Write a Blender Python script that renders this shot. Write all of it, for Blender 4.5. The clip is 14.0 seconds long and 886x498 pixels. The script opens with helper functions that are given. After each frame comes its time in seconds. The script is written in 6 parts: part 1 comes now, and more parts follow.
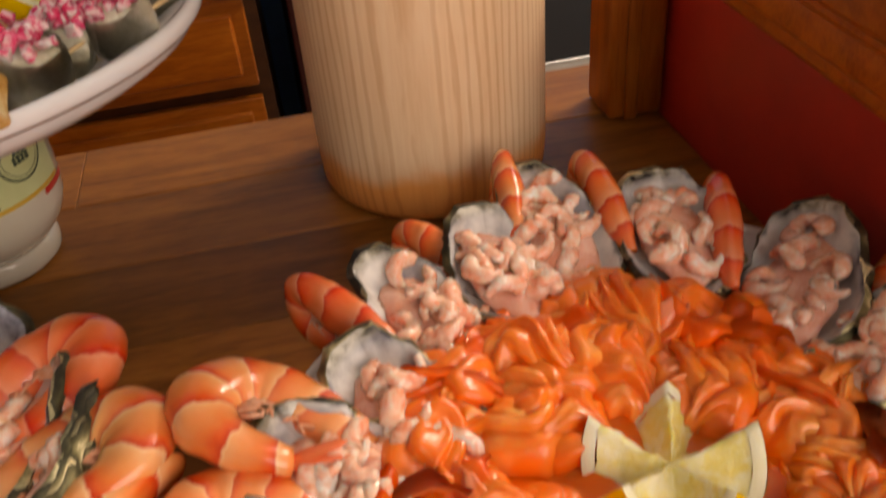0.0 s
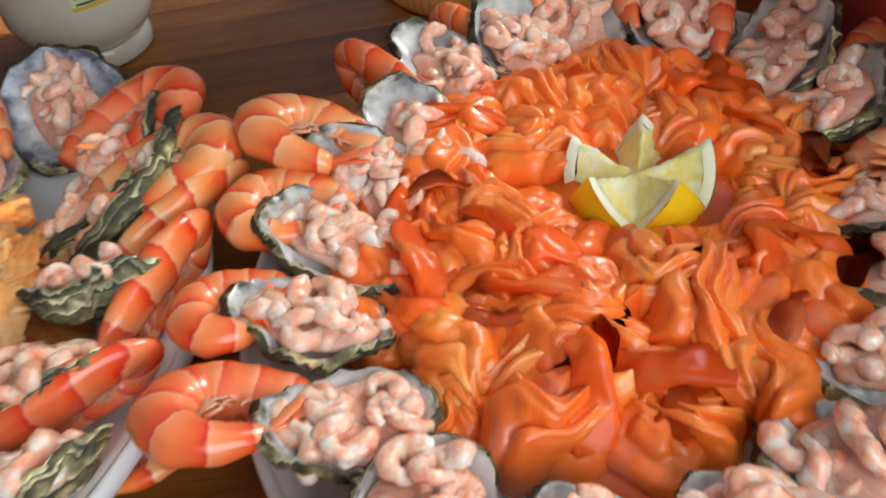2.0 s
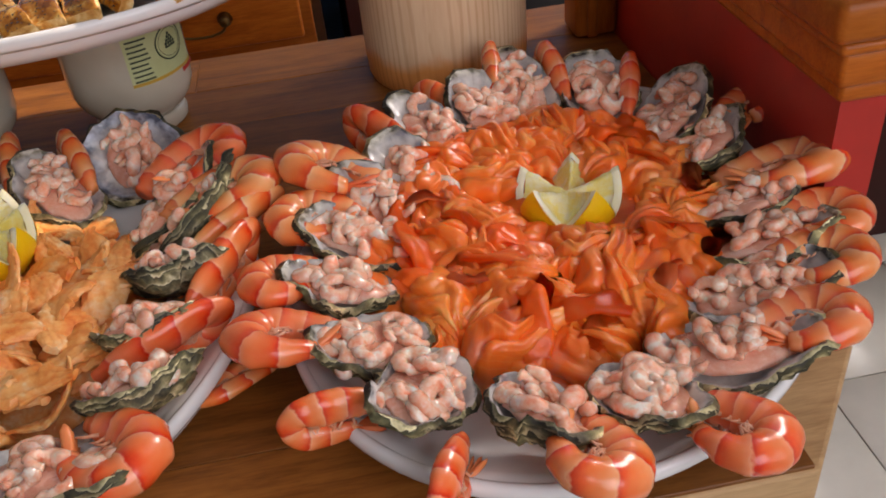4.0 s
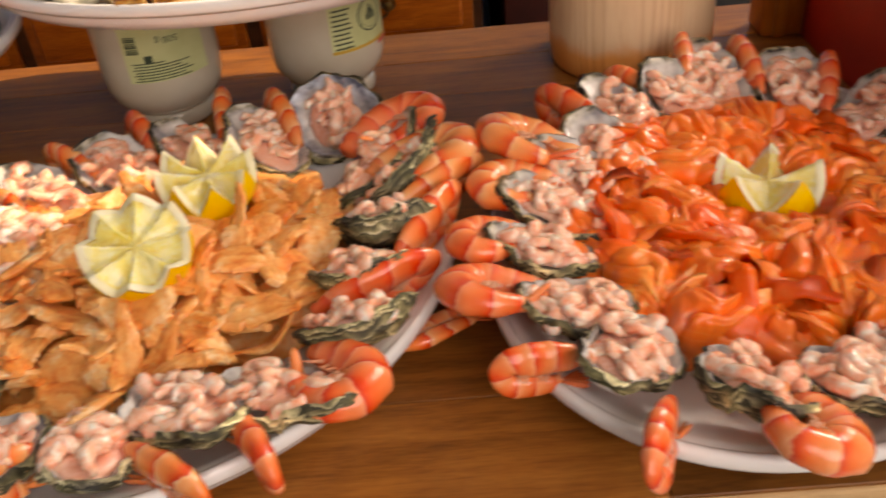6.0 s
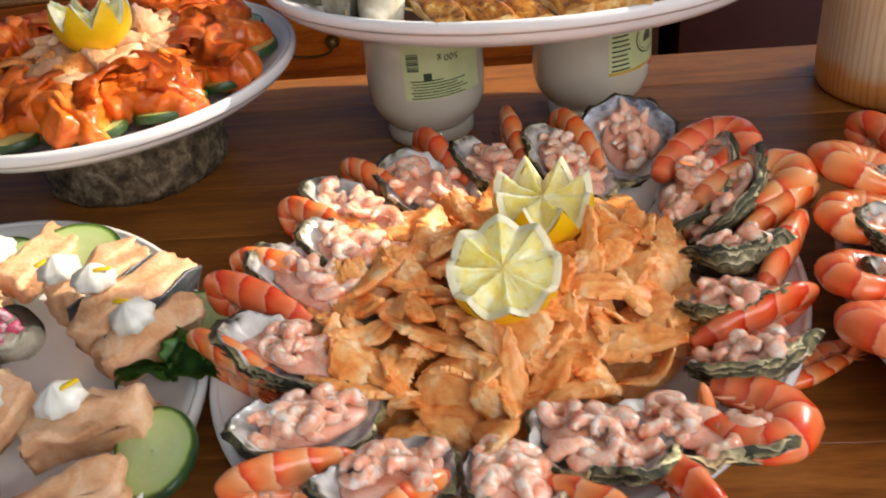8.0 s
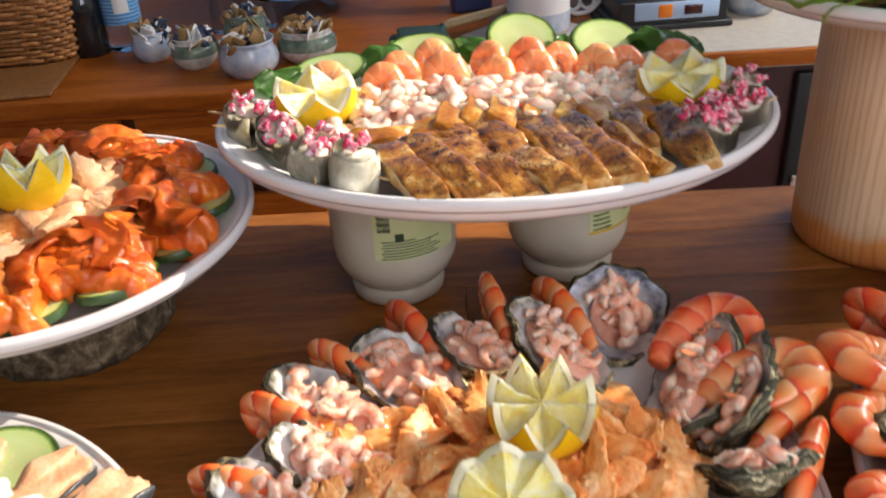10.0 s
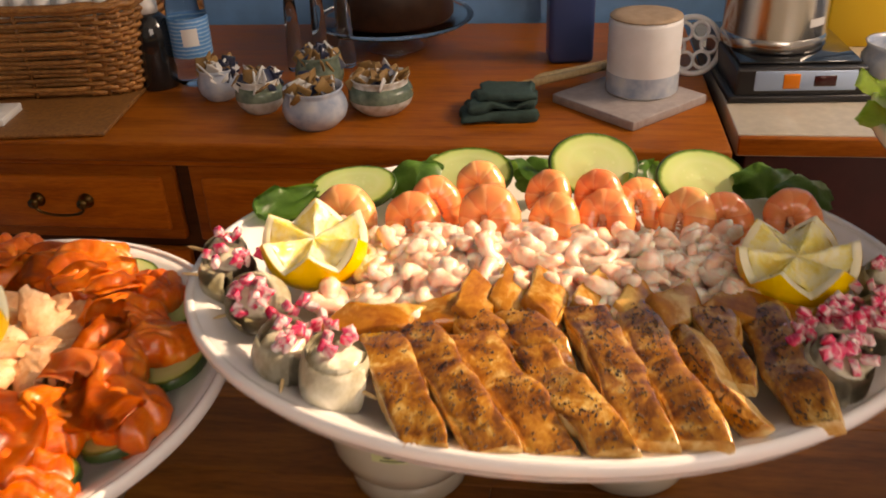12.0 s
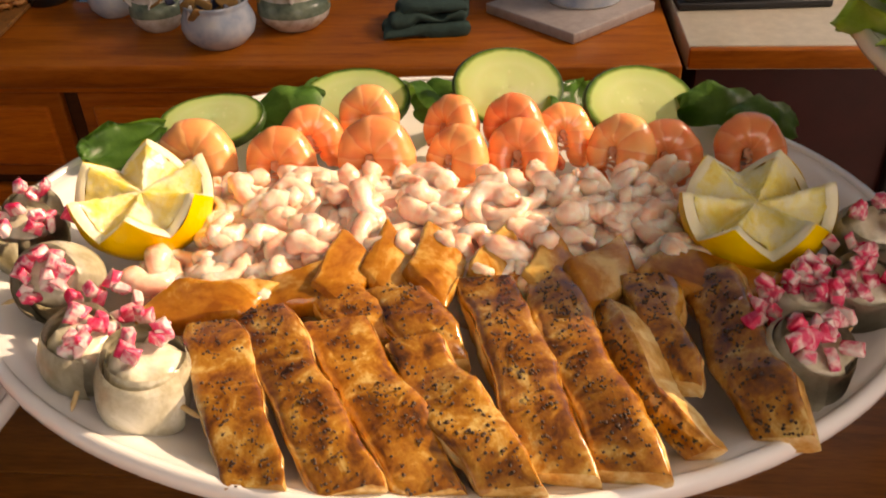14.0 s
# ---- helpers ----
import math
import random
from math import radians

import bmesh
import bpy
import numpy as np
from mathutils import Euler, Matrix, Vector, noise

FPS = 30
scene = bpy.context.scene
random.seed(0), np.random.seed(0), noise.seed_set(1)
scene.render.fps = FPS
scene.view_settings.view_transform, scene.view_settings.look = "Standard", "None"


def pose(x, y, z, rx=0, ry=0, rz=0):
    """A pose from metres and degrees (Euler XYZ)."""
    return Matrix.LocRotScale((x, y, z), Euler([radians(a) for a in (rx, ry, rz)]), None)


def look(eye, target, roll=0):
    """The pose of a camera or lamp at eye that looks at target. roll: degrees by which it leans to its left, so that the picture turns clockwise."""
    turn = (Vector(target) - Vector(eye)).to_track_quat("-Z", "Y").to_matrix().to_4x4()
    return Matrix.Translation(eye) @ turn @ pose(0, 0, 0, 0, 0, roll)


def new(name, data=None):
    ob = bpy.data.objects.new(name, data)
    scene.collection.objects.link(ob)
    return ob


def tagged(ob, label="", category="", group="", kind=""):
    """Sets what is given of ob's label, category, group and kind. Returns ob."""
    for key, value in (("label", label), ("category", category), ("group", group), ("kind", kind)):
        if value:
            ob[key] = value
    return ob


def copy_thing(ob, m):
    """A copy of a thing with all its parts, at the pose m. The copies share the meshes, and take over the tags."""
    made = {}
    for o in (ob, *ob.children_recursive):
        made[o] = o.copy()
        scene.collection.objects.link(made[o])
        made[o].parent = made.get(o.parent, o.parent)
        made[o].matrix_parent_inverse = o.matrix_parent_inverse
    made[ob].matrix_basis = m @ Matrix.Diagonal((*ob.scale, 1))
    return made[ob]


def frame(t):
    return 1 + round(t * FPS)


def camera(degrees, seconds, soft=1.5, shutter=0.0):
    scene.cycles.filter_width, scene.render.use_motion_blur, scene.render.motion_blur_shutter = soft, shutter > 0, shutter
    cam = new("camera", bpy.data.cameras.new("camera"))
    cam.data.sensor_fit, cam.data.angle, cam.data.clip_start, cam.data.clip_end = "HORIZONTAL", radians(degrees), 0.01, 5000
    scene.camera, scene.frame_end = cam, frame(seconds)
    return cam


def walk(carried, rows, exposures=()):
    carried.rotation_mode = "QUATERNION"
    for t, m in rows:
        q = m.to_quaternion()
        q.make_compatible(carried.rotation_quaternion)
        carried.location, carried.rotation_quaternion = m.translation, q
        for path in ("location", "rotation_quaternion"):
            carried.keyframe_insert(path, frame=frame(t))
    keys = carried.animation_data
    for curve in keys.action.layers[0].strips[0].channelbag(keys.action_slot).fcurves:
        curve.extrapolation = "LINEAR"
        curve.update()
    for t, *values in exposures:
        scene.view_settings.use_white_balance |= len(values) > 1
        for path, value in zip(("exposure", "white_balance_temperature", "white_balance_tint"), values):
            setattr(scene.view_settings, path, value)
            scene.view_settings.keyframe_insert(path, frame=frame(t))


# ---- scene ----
cam = camera(53.4, 14.0, soft=1.8, shutter=0.5)
PATH = [
    (0, (0.13, -0.197, 1.194), (0.401, 1.377, -0.009), -5.3),
    (0.5, (0.132, -0.216, 1.169), (0.317, 1.314, -0.106), -6.7),
    (1, (0.142, -0.228, 1.15), (0.252, 1.291, -0.146), -7.5),
    (1.5, (0.144, -0.253, 1.154), (0.214, 1.227, -0.189), -8.5),
    (2, (0.139, -0.301, 1.184), (0.186, 1.166, -0.175), -8.7),
    (2.5, (0.112, -0.353, 1.209), (0.213, 1.157, -0.099), -7.6),
    (3, (0.106, -0.395, 1.23), (0.274, 1.124, -0.059), -7.5),
    (3.2, (0.11, -0.409, 1.235), (0.293, 1.14, -0.015), -6.7),
    (5.3, (0.107, -0.459, 1.232), (0.247, 1.164, 0.071), -6.6),
    (5.5, (0.094, -0.461, 1.234), (0.188, 1.167, 0.076), -6.5),
    (6, (0.052, -0.464, 1.232), (-0.002, 1.165, 0.072), -5.8),
    (6.5, (0.003, -0.456, 1.232), (-0.138, 1.175, 0.084), -5.8),
    (7, (-0.039, -0.456, 1.234), (-0.256, 1.179, 0.102), -6.7),
    (7.2, (-0.054, -0.458, 1.234), (-0.297, 1.173, 0.102), -6.9),
    (9.3, (-0.158, -0.415, 1.272), (-0.206, 1.295, 0.235), -5.1),
    (9.5, (-0.153, -0.406, 1.277), (-0.182, 1.311, 0.251), -4.8),
    (10, (-0.144, -0.365, 1.284), (-0.177, 1.362, 0.276), -3.7),
    (10.5, (-0.145, -0.322, 1.299), (-0.246, 1.417, 0.315), -3.7),
    (11, (-0.128, -0.284, 1.303), (-0.289, 1.461, 0.339), -4.0),
    (11.5, (-0.107, -0.237, 1.306), (-0.33, 1.501, 0.343), -3.3),
    (12, (-0.101, -0.176, 1.308), (-0.363, 1.538, 0.313), -2.7),
    (12.5, (-0.121, -0.111, 1.299), (-0.273, 1.596, 0.267), -2.3),
    (13, (-0.101, -0.08, 1.287), (-0.241, 1.6, 0.211), -2.3),
    (13.5, (-0.083, -0.069, 1.276), (-0.235, 1.582, 0.158), -2.2),
    (14, (-0.075, -0.069, 1.264), (-0.238, 1.556, 0.109), -2.6),
]
EXPOSURES = [(0, -0.1, 8700, 20), (1.0, 0.12, 6600, 8), (1.5, 0.12, 6300, 8), (2.5, 0.08, 5700, -1), (3, -0.35, 5400, 4), (5.5, -0.3, 9200, 26), (6, 0.0, 8500, 20), (7, 0.05, 7300, 12), (9.5, 0.1, 6150, 13), (11, -0.08, 8000, 21), (12.5, -0.28, 9600, 25), (14, -0.3, 9400, 24)]
walk(cam, [(t, look(eye, target, roll)) for t, eye, target, roll in PATH], EXPOSURES)

# ---- light ----
SUN_AZ, SUN_EL = 72.0, 33.0  # degrees from +y towards +x, and above the horizon
world = bpy.data.worlds.new("world")
scene.world = world
world.use_nodes = True
wn = world.node_tree.nodes
sky = wn.new("ShaderNodeTexSky")
sky.sky_type, sky.sun_disc = "NISHITA", False
sky.sun_elevation, sky.sun_rotation = radians(SUN_EL), radians(SUN_AZ)
wn["Background"].inputs["Strength"].default_value = 0.12
world.node_tree.links.new(sky.outputs["Color"], wn["Background"].inputs["Color"])
sun_dir = Vector((math.sin(radians(SUN_AZ)) * math.cos(radians(SUN_EL)), math.cos(radians(SUN_AZ)) * math.cos(radians(SUN_EL)), math.sin(radians(SUN_EL))))
sun = new("sun", bpy.data.lights.new("sun", "SUN"))
sun.data.energy, sun.data.angle, sun.data.color = 6.0, radians(0.5), (1.0, 0.86, 0.68)
sun.matrix_world = look(sun_dir * 20, (0, 0, 0.9))


def window_light(name, eye, target, width, height, watts, colour):
    lamp = new(name, bpy.data.lights.new(name, "AREA"))
    lamp.data.shape, lamp.data.size, lamp.data.size_y = "RECTANGLE", width, height
    lamp.data.energy, lamp.data.color = watts, colour
    lamp.matrix_world = look(eye, target)
    return lamp


# area lamp added at the unseen right opening, standing in for skylight
window_light("window_daylight", (1.56, 1.05, 2.155), (0, 0.6, 1.1), 0.7, 0.38, 27, (1.0, 0.97, 0.92))
# soft fill lamp added at an invented opening behind the camera
window_light("window_daylight", (0.72, -1.33, 1.70), (0.20, 0.0, 0.95), 1.1, 1.15, 17.5, (0.97, 0.97, 1.0))

# ---- materials ----
def mat(name, colour=(0.8, 0.8, 0.8), rough=0.5, metal=0.0, **extra):
    m = bpy.data.materials.new(name)
    m.use_nodes = True
    b = m.node_tree.nodes["Principled BSDF"]
    b.inputs["Base Color"].default_value = (*colour, 1)
    b.inputs["Roughness"].default_value = rough
    b.inputs["Metallic"].default_value = metal
    for key, value in extra.items():
        b.inputs[key.replace("_", " ")].default_value = value
    return m


def node(m, kind, **settings):
    n = m.node_tree.nodes.new(kind)
    for key, value in settings.items():
        if key in n.inputs:
            n.inputs[key].default_value = value
    return n


def link(m, a, b):
    m.node_tree.links.new(a, b)


def coords(m, scale=(1, 1, 1), turn=(0, 0, 0), source="Object"):
    tc, mp = node(m, "ShaderNodeTexCoord"), node(m, "ShaderNodeMapping")
    mp.inputs["Scale"].default_value = scale
    mp.inputs["Rotation"].default_value = [radians(a) for a in turn]
    link(m, tc.outputs[source], mp.inputs["Vector"])
    return mp.outputs["Vector"]


def noise_tex(m, vector, scale=10, detail=4, rough=0.55, distort=0.0):
    n = node(m, "ShaderNodeTexNoise", Scale=scale, Detail=detail, Roughness=rough, Distortion=distort)
    link(m, vector, n.inputs["Vector"])
    return n.outputs["Fac"]


def ramp(m, fac, stops):
    r = node(m, "ShaderNodeValToRGB")
    while len(r.color_ramp.elements) < len(stops):
        r.color_ramp.elements.new(0.5)
    for e, (at, colour) in zip(r.color_ramp.elements, stops):
        e.position, e.color = at, (*colour, 1)
    link(m, fac, r.inputs["Fac"])
    return r.outputs["Color"]


def mix(m, fac, a, b, kind="MIX"):
    x = m.node_tree.nodes.new("ShaderNodeMix")
    x.data_type, x.blend_type = "RGBA", kind
    for value, key in ((fac, 0), (a, 6), (b, 7)):
        if isinstance(value, (int, float)):
            x.inputs[key].default_value = value
        elif isinstance(value, tuple):
            x.inputs[key].default_value = (*value, 1)
        else:
            link(m, value, x.inputs[key])
    return x.outputs[2]


def paint(m, colour):
    link(m, colour, m.node_tree.nodes["Principled BSDF"].inputs["Base Color"])


def bump(m, fac, strength=0.3, distance=0.002):
    b = node(m, "ShaderNodeBump", Strength=strength, Distance=distance)
    link(m, fac, b.inputs["Height"])
    link(m, b.outputs["Normal"], m.node_tree.nodes["Principled BSDF"].inputs["Normal"])


def shine(m, fac, low, high):
    r = node(m, "ShaderNodeMapRange")
    r.inputs["To Min"].default_value, r.inputs["To Max"].default_value = low, high
    link(m, fac, r.inputs["Value"])
    link(m, r.outputs["Result"], m.node_tree.nodes["Principled BSDF"].inputs["Roughness"])


def per_object(m):
    return node(m, "ShaderNodeObjectInfo").outputs["Random"]


def wood(name, dark, mid, light, along=(1, 12, 12), scale=6, rough=0.35, source="Object", vary=0.25):
    """Stained wood: long grain, broad tone changes, pores."""
    m = mat(name, mid, rough)
    v = coords(m, along, source=source)
    grain = noise_tex(m, v, scale, 6, 0.6, 0.8)
    fine = noise_tex(m, v, scale * 9, 3, 0.6)
    c = ramp(m, grain, [(0.3, dark), (0.52, mid), (0.72, light)])
    c = mix(m, 0.22, c, ramp(m, fine, [(0.35, dark), (0.6, light)]))
    tone = ramp(m, per_object(m), [(0.0, (1 - vary,) * 3), (1.0, (1 + vary,) * 3)])
    c = mix(m, 1.0, c, tone, "MULTIPLY")
    paint(m, c)
    bump(m, fine, 0.12, 0.0006)
    shine(m, grain, rough - 0.08, rough + 0.12)
    return m


counter_wood = wood("oiled_counter_wood", (0.12, 0.040, 0.008), (0.26, 0.090, 0.017), (0.38, 0.145, 0.029), (1.2, 10, 10), 7, 0.36, vary=0.3)
edge_wood = wood("pale_worktop_edge", (0.30, 0.17, 0.07), (0.45, 0.28, 0.13), (0.55, 0.36, 0.18), (1.5, 12, 12), 7, 0.45)
pine = wood("varnished_pine", (0.25, 0.054, 0.006), (0.46, 0.118, 0.012), (0.58, 0.18, 0.024), (1.0, 9, 9), 6, 0.32)
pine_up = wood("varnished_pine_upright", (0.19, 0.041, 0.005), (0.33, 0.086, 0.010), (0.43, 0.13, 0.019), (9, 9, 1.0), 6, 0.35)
turned_pine = wood("pale_turned_pine", (0.66, 0.40, 0.20), (0.80, 0.56, 0.34), (0.86, 0.66, 0.45), (10, 10, 0.7), 6, 0.45)
for m_, level in ((counter_wood, 0.22), (pine, 0.22), (pine_up, 0.25)):
    m_.node_tree.nodes["Principled BSDF"].inputs["Specular IOR Level"].default_value = level
v_ = coords(turned_pine, (1, 1, 0.16), (3, 2.5, 0))
w_ = node(turned_pine, "ShaderNodeTexWave", Scale=62.0, Distortion=3.2, Detail=3.0)
w_.inputs["Detail Scale"].default_value = 1.4
w_.wave_type, w_.rings_direction = "RINGS", "Z"
shift_ = turned_pine.node_tree.nodes.new("ShaderNodeVectorMath")
shift_.inputs[1].default_value = (0.035, 0.115, 0.0)
link(turned_pine, v_, shift_.inputs[0])
link(turned_pine, shift_.outputs[0], w_.inputs["Vector"])
b_ = turned_pine.node_tree.nodes["Principled BSDF"]
sep_ = node(turned_pine, "ShaderNodeSeparateXYZ")
link(turned_pine, coords(turned_pine), sep_.inputs["Vector"])
edge_ = turned_pine.node_tree.nodes.new("ShaderNodeMath")
edge_.operation = "MULTIPLY_ADD"
link(turned_pine, noise_tex(turned_pine, coords(turned_pine), 28, 4), edge_.inputs[0])
edge_.inputs[1].default_value = 0.030
link(turned_pine, sep_.outputs[2], edge_.inputs[2])
soak_ = ramp(turned_pine, edge_.outputs[0], [(0.040, (1.0, 0.60, 0.27)), (0.052, (1, 1, 1))])
paint(turned_pine, mix(turned_pine, 0.45, b_.inputs["Base Color"].links[0].from_socket, ramp(turned_pine, w_.outputs["Fac"], [(0.0, (0.84, 0.61, 0.39)), (0.60, (0.84, 0.61, 0.39)), (0.92, (0.60, 0.33, 0.15))])))
paint(turned_pine, mix(turned_pine, 1.0, b_.inputs["Base Color"].links[0].from_socket, soak_, "MULTIPLY"))
red_paint = mat("dark_red_paint", (0.46, 0.030, 0.020), 0.4)
maroon_paint = mat("maroon_cabinet_paint", (0.060, 0.009, 0.007), 0.55)
blue_paint = mat("blue_wall_paint", (0.14, 0.34, 0.62), 0.6)
plaster = mat("white_plaster", (0.75, 0.73, 0.69), 0.8)
cream_top = mat("cream_laminate", (0.60, 0.53, 0.42), 0.22)
tile_mat = mat("pale_floor_tile", (0.66, 0.63, 0.56), 0.3)
grout_mat = mat("grey_grout", (0.25, 0.24, 0.22), 0.9)
brass = mat("dark_brass", (0.16, 0.10, 0.035), 0.35, 1.0)
# varnished pine darkened: the shade between the drawers is put into its colour
pine_dark = wood("shaded_pine_in_gaps", (0.05, 0.018, 0.006), (0.09, 0.032, 0.010), (0.13, 0.05, 0.016), (1.0, 9, 9), 6, 0.5)
china = mat("white_glazed_china", (0.84, 0.84, 0.84), 0.10)
for m_, sc, a in ((red_paint, 25, 0.12), (maroon_paint, 25, 0.15), (blue_paint, 12, 0.15), (plaster, 8, 0.1), (cream_top, 60, 0.08), (tile_mat, 9, 0.08), (grout_mat, 30, 0.2), (china, 20, 0.02)):
    v_ = coords(m_)
    base = tuple(m_.node_tree.nodes["Principled BSDF"].inputs["Base Color"].default_value)[:3]
    f_ = noise_tex(m_, v_, sc, 5)
    paint(m_, ramp(m_, f_, [(0.3, tuple(x * (1 - a) for x in base)), (0.7, tuple(min(1, x * (1 + a)) for x in base))]))
    bump(m_, f_, 0.08, 0.001)


def uv(m):
    return node(m, "ShaderNodeUVMap").outputs["UV"]


def split(m, vector):
    s = node(m, "ShaderNodeSeparateXYZ")
    link(m, vector, s.inputs["Vector"])
    return s.outputs


def calc(m, op, a, b=0.0):
    n = m.node_tree.nodes.new("ShaderNodeMath")
    n.operation = op
    for k, value in enumerate((a, b)):
        if isinstance(value, (int, float)):
            n.inputs[k].default_value = value
        else:
            link(m, value, n.inputs[k])
    return n.outputs[0]


def shifted(m, scale=1.0):
    """Object coordinates, moved about from one object to the next."""
    tc, add = node(m, "ShaderNodeTexCoord"), m.node_tree.nodes.new("ShaderNodeVectorMath")
    add.operation = "MULTIPLY_ADD"
    link(m, tc.outputs["Object"], add.inputs[0])
    add.inputs[1].default_value = (scale, scale, scale)
    comb = node(m, "ShaderNodeCombineXYZ")
    r = calc(m, "MULTIPLY", per_object(m), 37.0)
    for k in range(3):
        link(m, r, comb.inputs[k])
    link(m, comb.outputs[0], add.inputs[2])
    return add.outputs[0]


def flesh(name, stops, scale=60, rough=0.3, soft=0.25, tint=(1.0, 0.5, 0.3), relief=0.25, grain=8, vary=0.12, detail=5):
    """Moist food: two scales of mottling, some light under the surface, small relief."""
    m = mat(name, stops[0][1], rough)
    b = m.node_tree.nodes["Principled BSDF"]
    b.inputs["Subsurface Weight"].default_value = soft
    b.inputs["Subsurface Radius"].default_value = tint
    b.inputs["Subsurface Scale"].default_value = 0.003
    v = shifted(m)
    f = noise_tex(m, v, scale, detail, 0.6, 0.6)
    fine = noise_tex(m, v, scale * grain, 3, 0.6)
    c = ramp(m, calc(m, "ADD", calc(m, "MULTIPLY", f, 0.8), calc(m, "MULTIPLY", fine, 0.2)), stops)
    c = mix(m, 1.0, c, ramp(m, per_object(m), [(0.0, (1 - vary,) * 3), (1.0, (1.0,) * 3)]), "MULTIPLY")
    paint(m, c)
    bump(m, fine, relief, 0.0008)
    shine(m, f, max(0.05, rough - 0.12), rough + 0.15)
    return m


def translucent(m, colour, share):
    """Lets some light through a thin sheet."""
    tree = m.node_tree
    out = next(n for n in tree.nodes if n.type == "OUTPUT_MATERIAL")
    t, mixer = tree.nodes.new("ShaderNodeBsdfTranslucent"), tree.nodes.new("ShaderNodeMixShader")
    t.inputs["Color"].default_value = (*colour, 1)
    mixer.inputs[0].default_value = share
    link(m, tree.nodes["Principled BSDF"].outputs[0], mixer.inputs[1])
    link(m, t.outputs[0], mixer.inputs[2])
    link(m, mixer.outputs[0], out.inputs["Surface"])


def prawn_skin(name="cooked_prawn_shell", pale_share=0.24, wash=0.0):
    m = mat(name, (0.8, 0.25, 0.07), 0.27)
    b = m.node_tree.nodes["Principled BSDF"]
    b.inputs["Subsurface Weight"].default_value = 0.15
    b.inputs["Subsurface Scale"].default_value = 0.002
    b.inputs["Coat Weight"].default_value = 0.4
    b.inputs["Coat Roughness"].default_value = 0.12
    s = split(m, uv(m))
    v = shifted(m)
    wob = calc(m, "MULTIPLY", noise_tex(m, v, 80, 4), 0.07)
    along = calc(m, "ADD", s[0], wob)
    seg = calc(m, "FRACT", calc(m, "MULTIPLY", along, 8.0))
    c = ramp(m, seg, [(0.0, (0.95, 0.44, 0.20)), (0.22, (0.94, 0.32, 0.10)), (0.58, (0.91, 0.20, 0.040)), (0.78, (0.86, 0.10, 0.012)), (0.90, (0.70, 0.032, 0.004)), (0.97, (0.95, 0.52, 0.27))])
    side = calc(m, "ABSOLUTE", calc(m, "SUBTRACT", s[1], 0.5))
    belly = ramp(m, calc(m, "ADD", side, calc(m, "MULTIPLY", noise_tex(m, v, 140, 4), 0.16)), [(0.14, (1, 1, 1)), (0.36, (0, 0, 0))])
    c = mix(m, calc(m, "MULTIPLY", belly, 0.42), c, (0.95, 0.48, 0.23))
    pale = ramp(m, noise_tex(m, v, 55, 4), [(0.45, (0, 0, 0)), (0.7, (1, 1, 1))])
    c = mix(m, calc(m, "MULTIPLY", pale, pale_share), c, (0.87, 0.36, 0.14))
    c = mix(m, wash, c, (0.97, 0.54, 0.23))
    end = ramp(m, s[0], [(0.0, (1, 1, 1)), (0.22, (0, 0, 0))])
    c = mix(m, calc(m, "MULTIPLY", end, 0.28), c, (0.86, 0.36, 0.17))
    c = mix(m, 1.0, c, ramp(m, per_object(m), [(0.0, (0.97, 0.60, 0.6)), (0.6, (1, 0.9, 0.85)), (1.0, (1.0, 1.1, 1.1))]), "MULTIPLY")
    paint(m, c)
    bump(m, noise_tex(m, v, 190, 4), 0.22, 0.0007)
    return m


def shell_skin():
    m = mat("oyster_shell_outside", (0.3, 0.3, 0.22), 0.65)
    v = shifted(m)
    s = split(m, uv(m))
    rings = calc(m, "FRACT", calc(m, "ADD", calc(m, "MULTIPLY", s[1], 4.0), calc(m, "MULTIPLY", noise_tex(m, v, 60, 6), 3.6)))
    c = ramp(m, rings, [(0.0, (0.022, 0.021, 0.014)), (0.34, (0.062, 0.058, 0.032)), (0.64, (0.15, 0.135, 0.078)), (0.92, (0.36, 0.33, 0.24))])
    spots = ramp(m, noise_tex(m, v, 40, 5), [(0.36, (0.28, 0.28, 0.29)), (0.48, (0.85, 0.85, 0.75)), (0.55, (1.4, 1.4, 1.25)), (0.62, (2.6, 2.6, 2.4))])
    c = mix(m, 1.0, c, spots, "MULTIPLY")
    c = mix(m, 1.0, c, ramp(m, per_object(m), [(0.0, (0.95, 0.95, 0.92)), (0.4, (1.15, 1.12, 0.95)), (1.0, (1.45, 1.38, 1.2))]), "MULTIPLY")
    paint(m, c)
    bump(m, rings, 0.5, 0.0012)
    return m


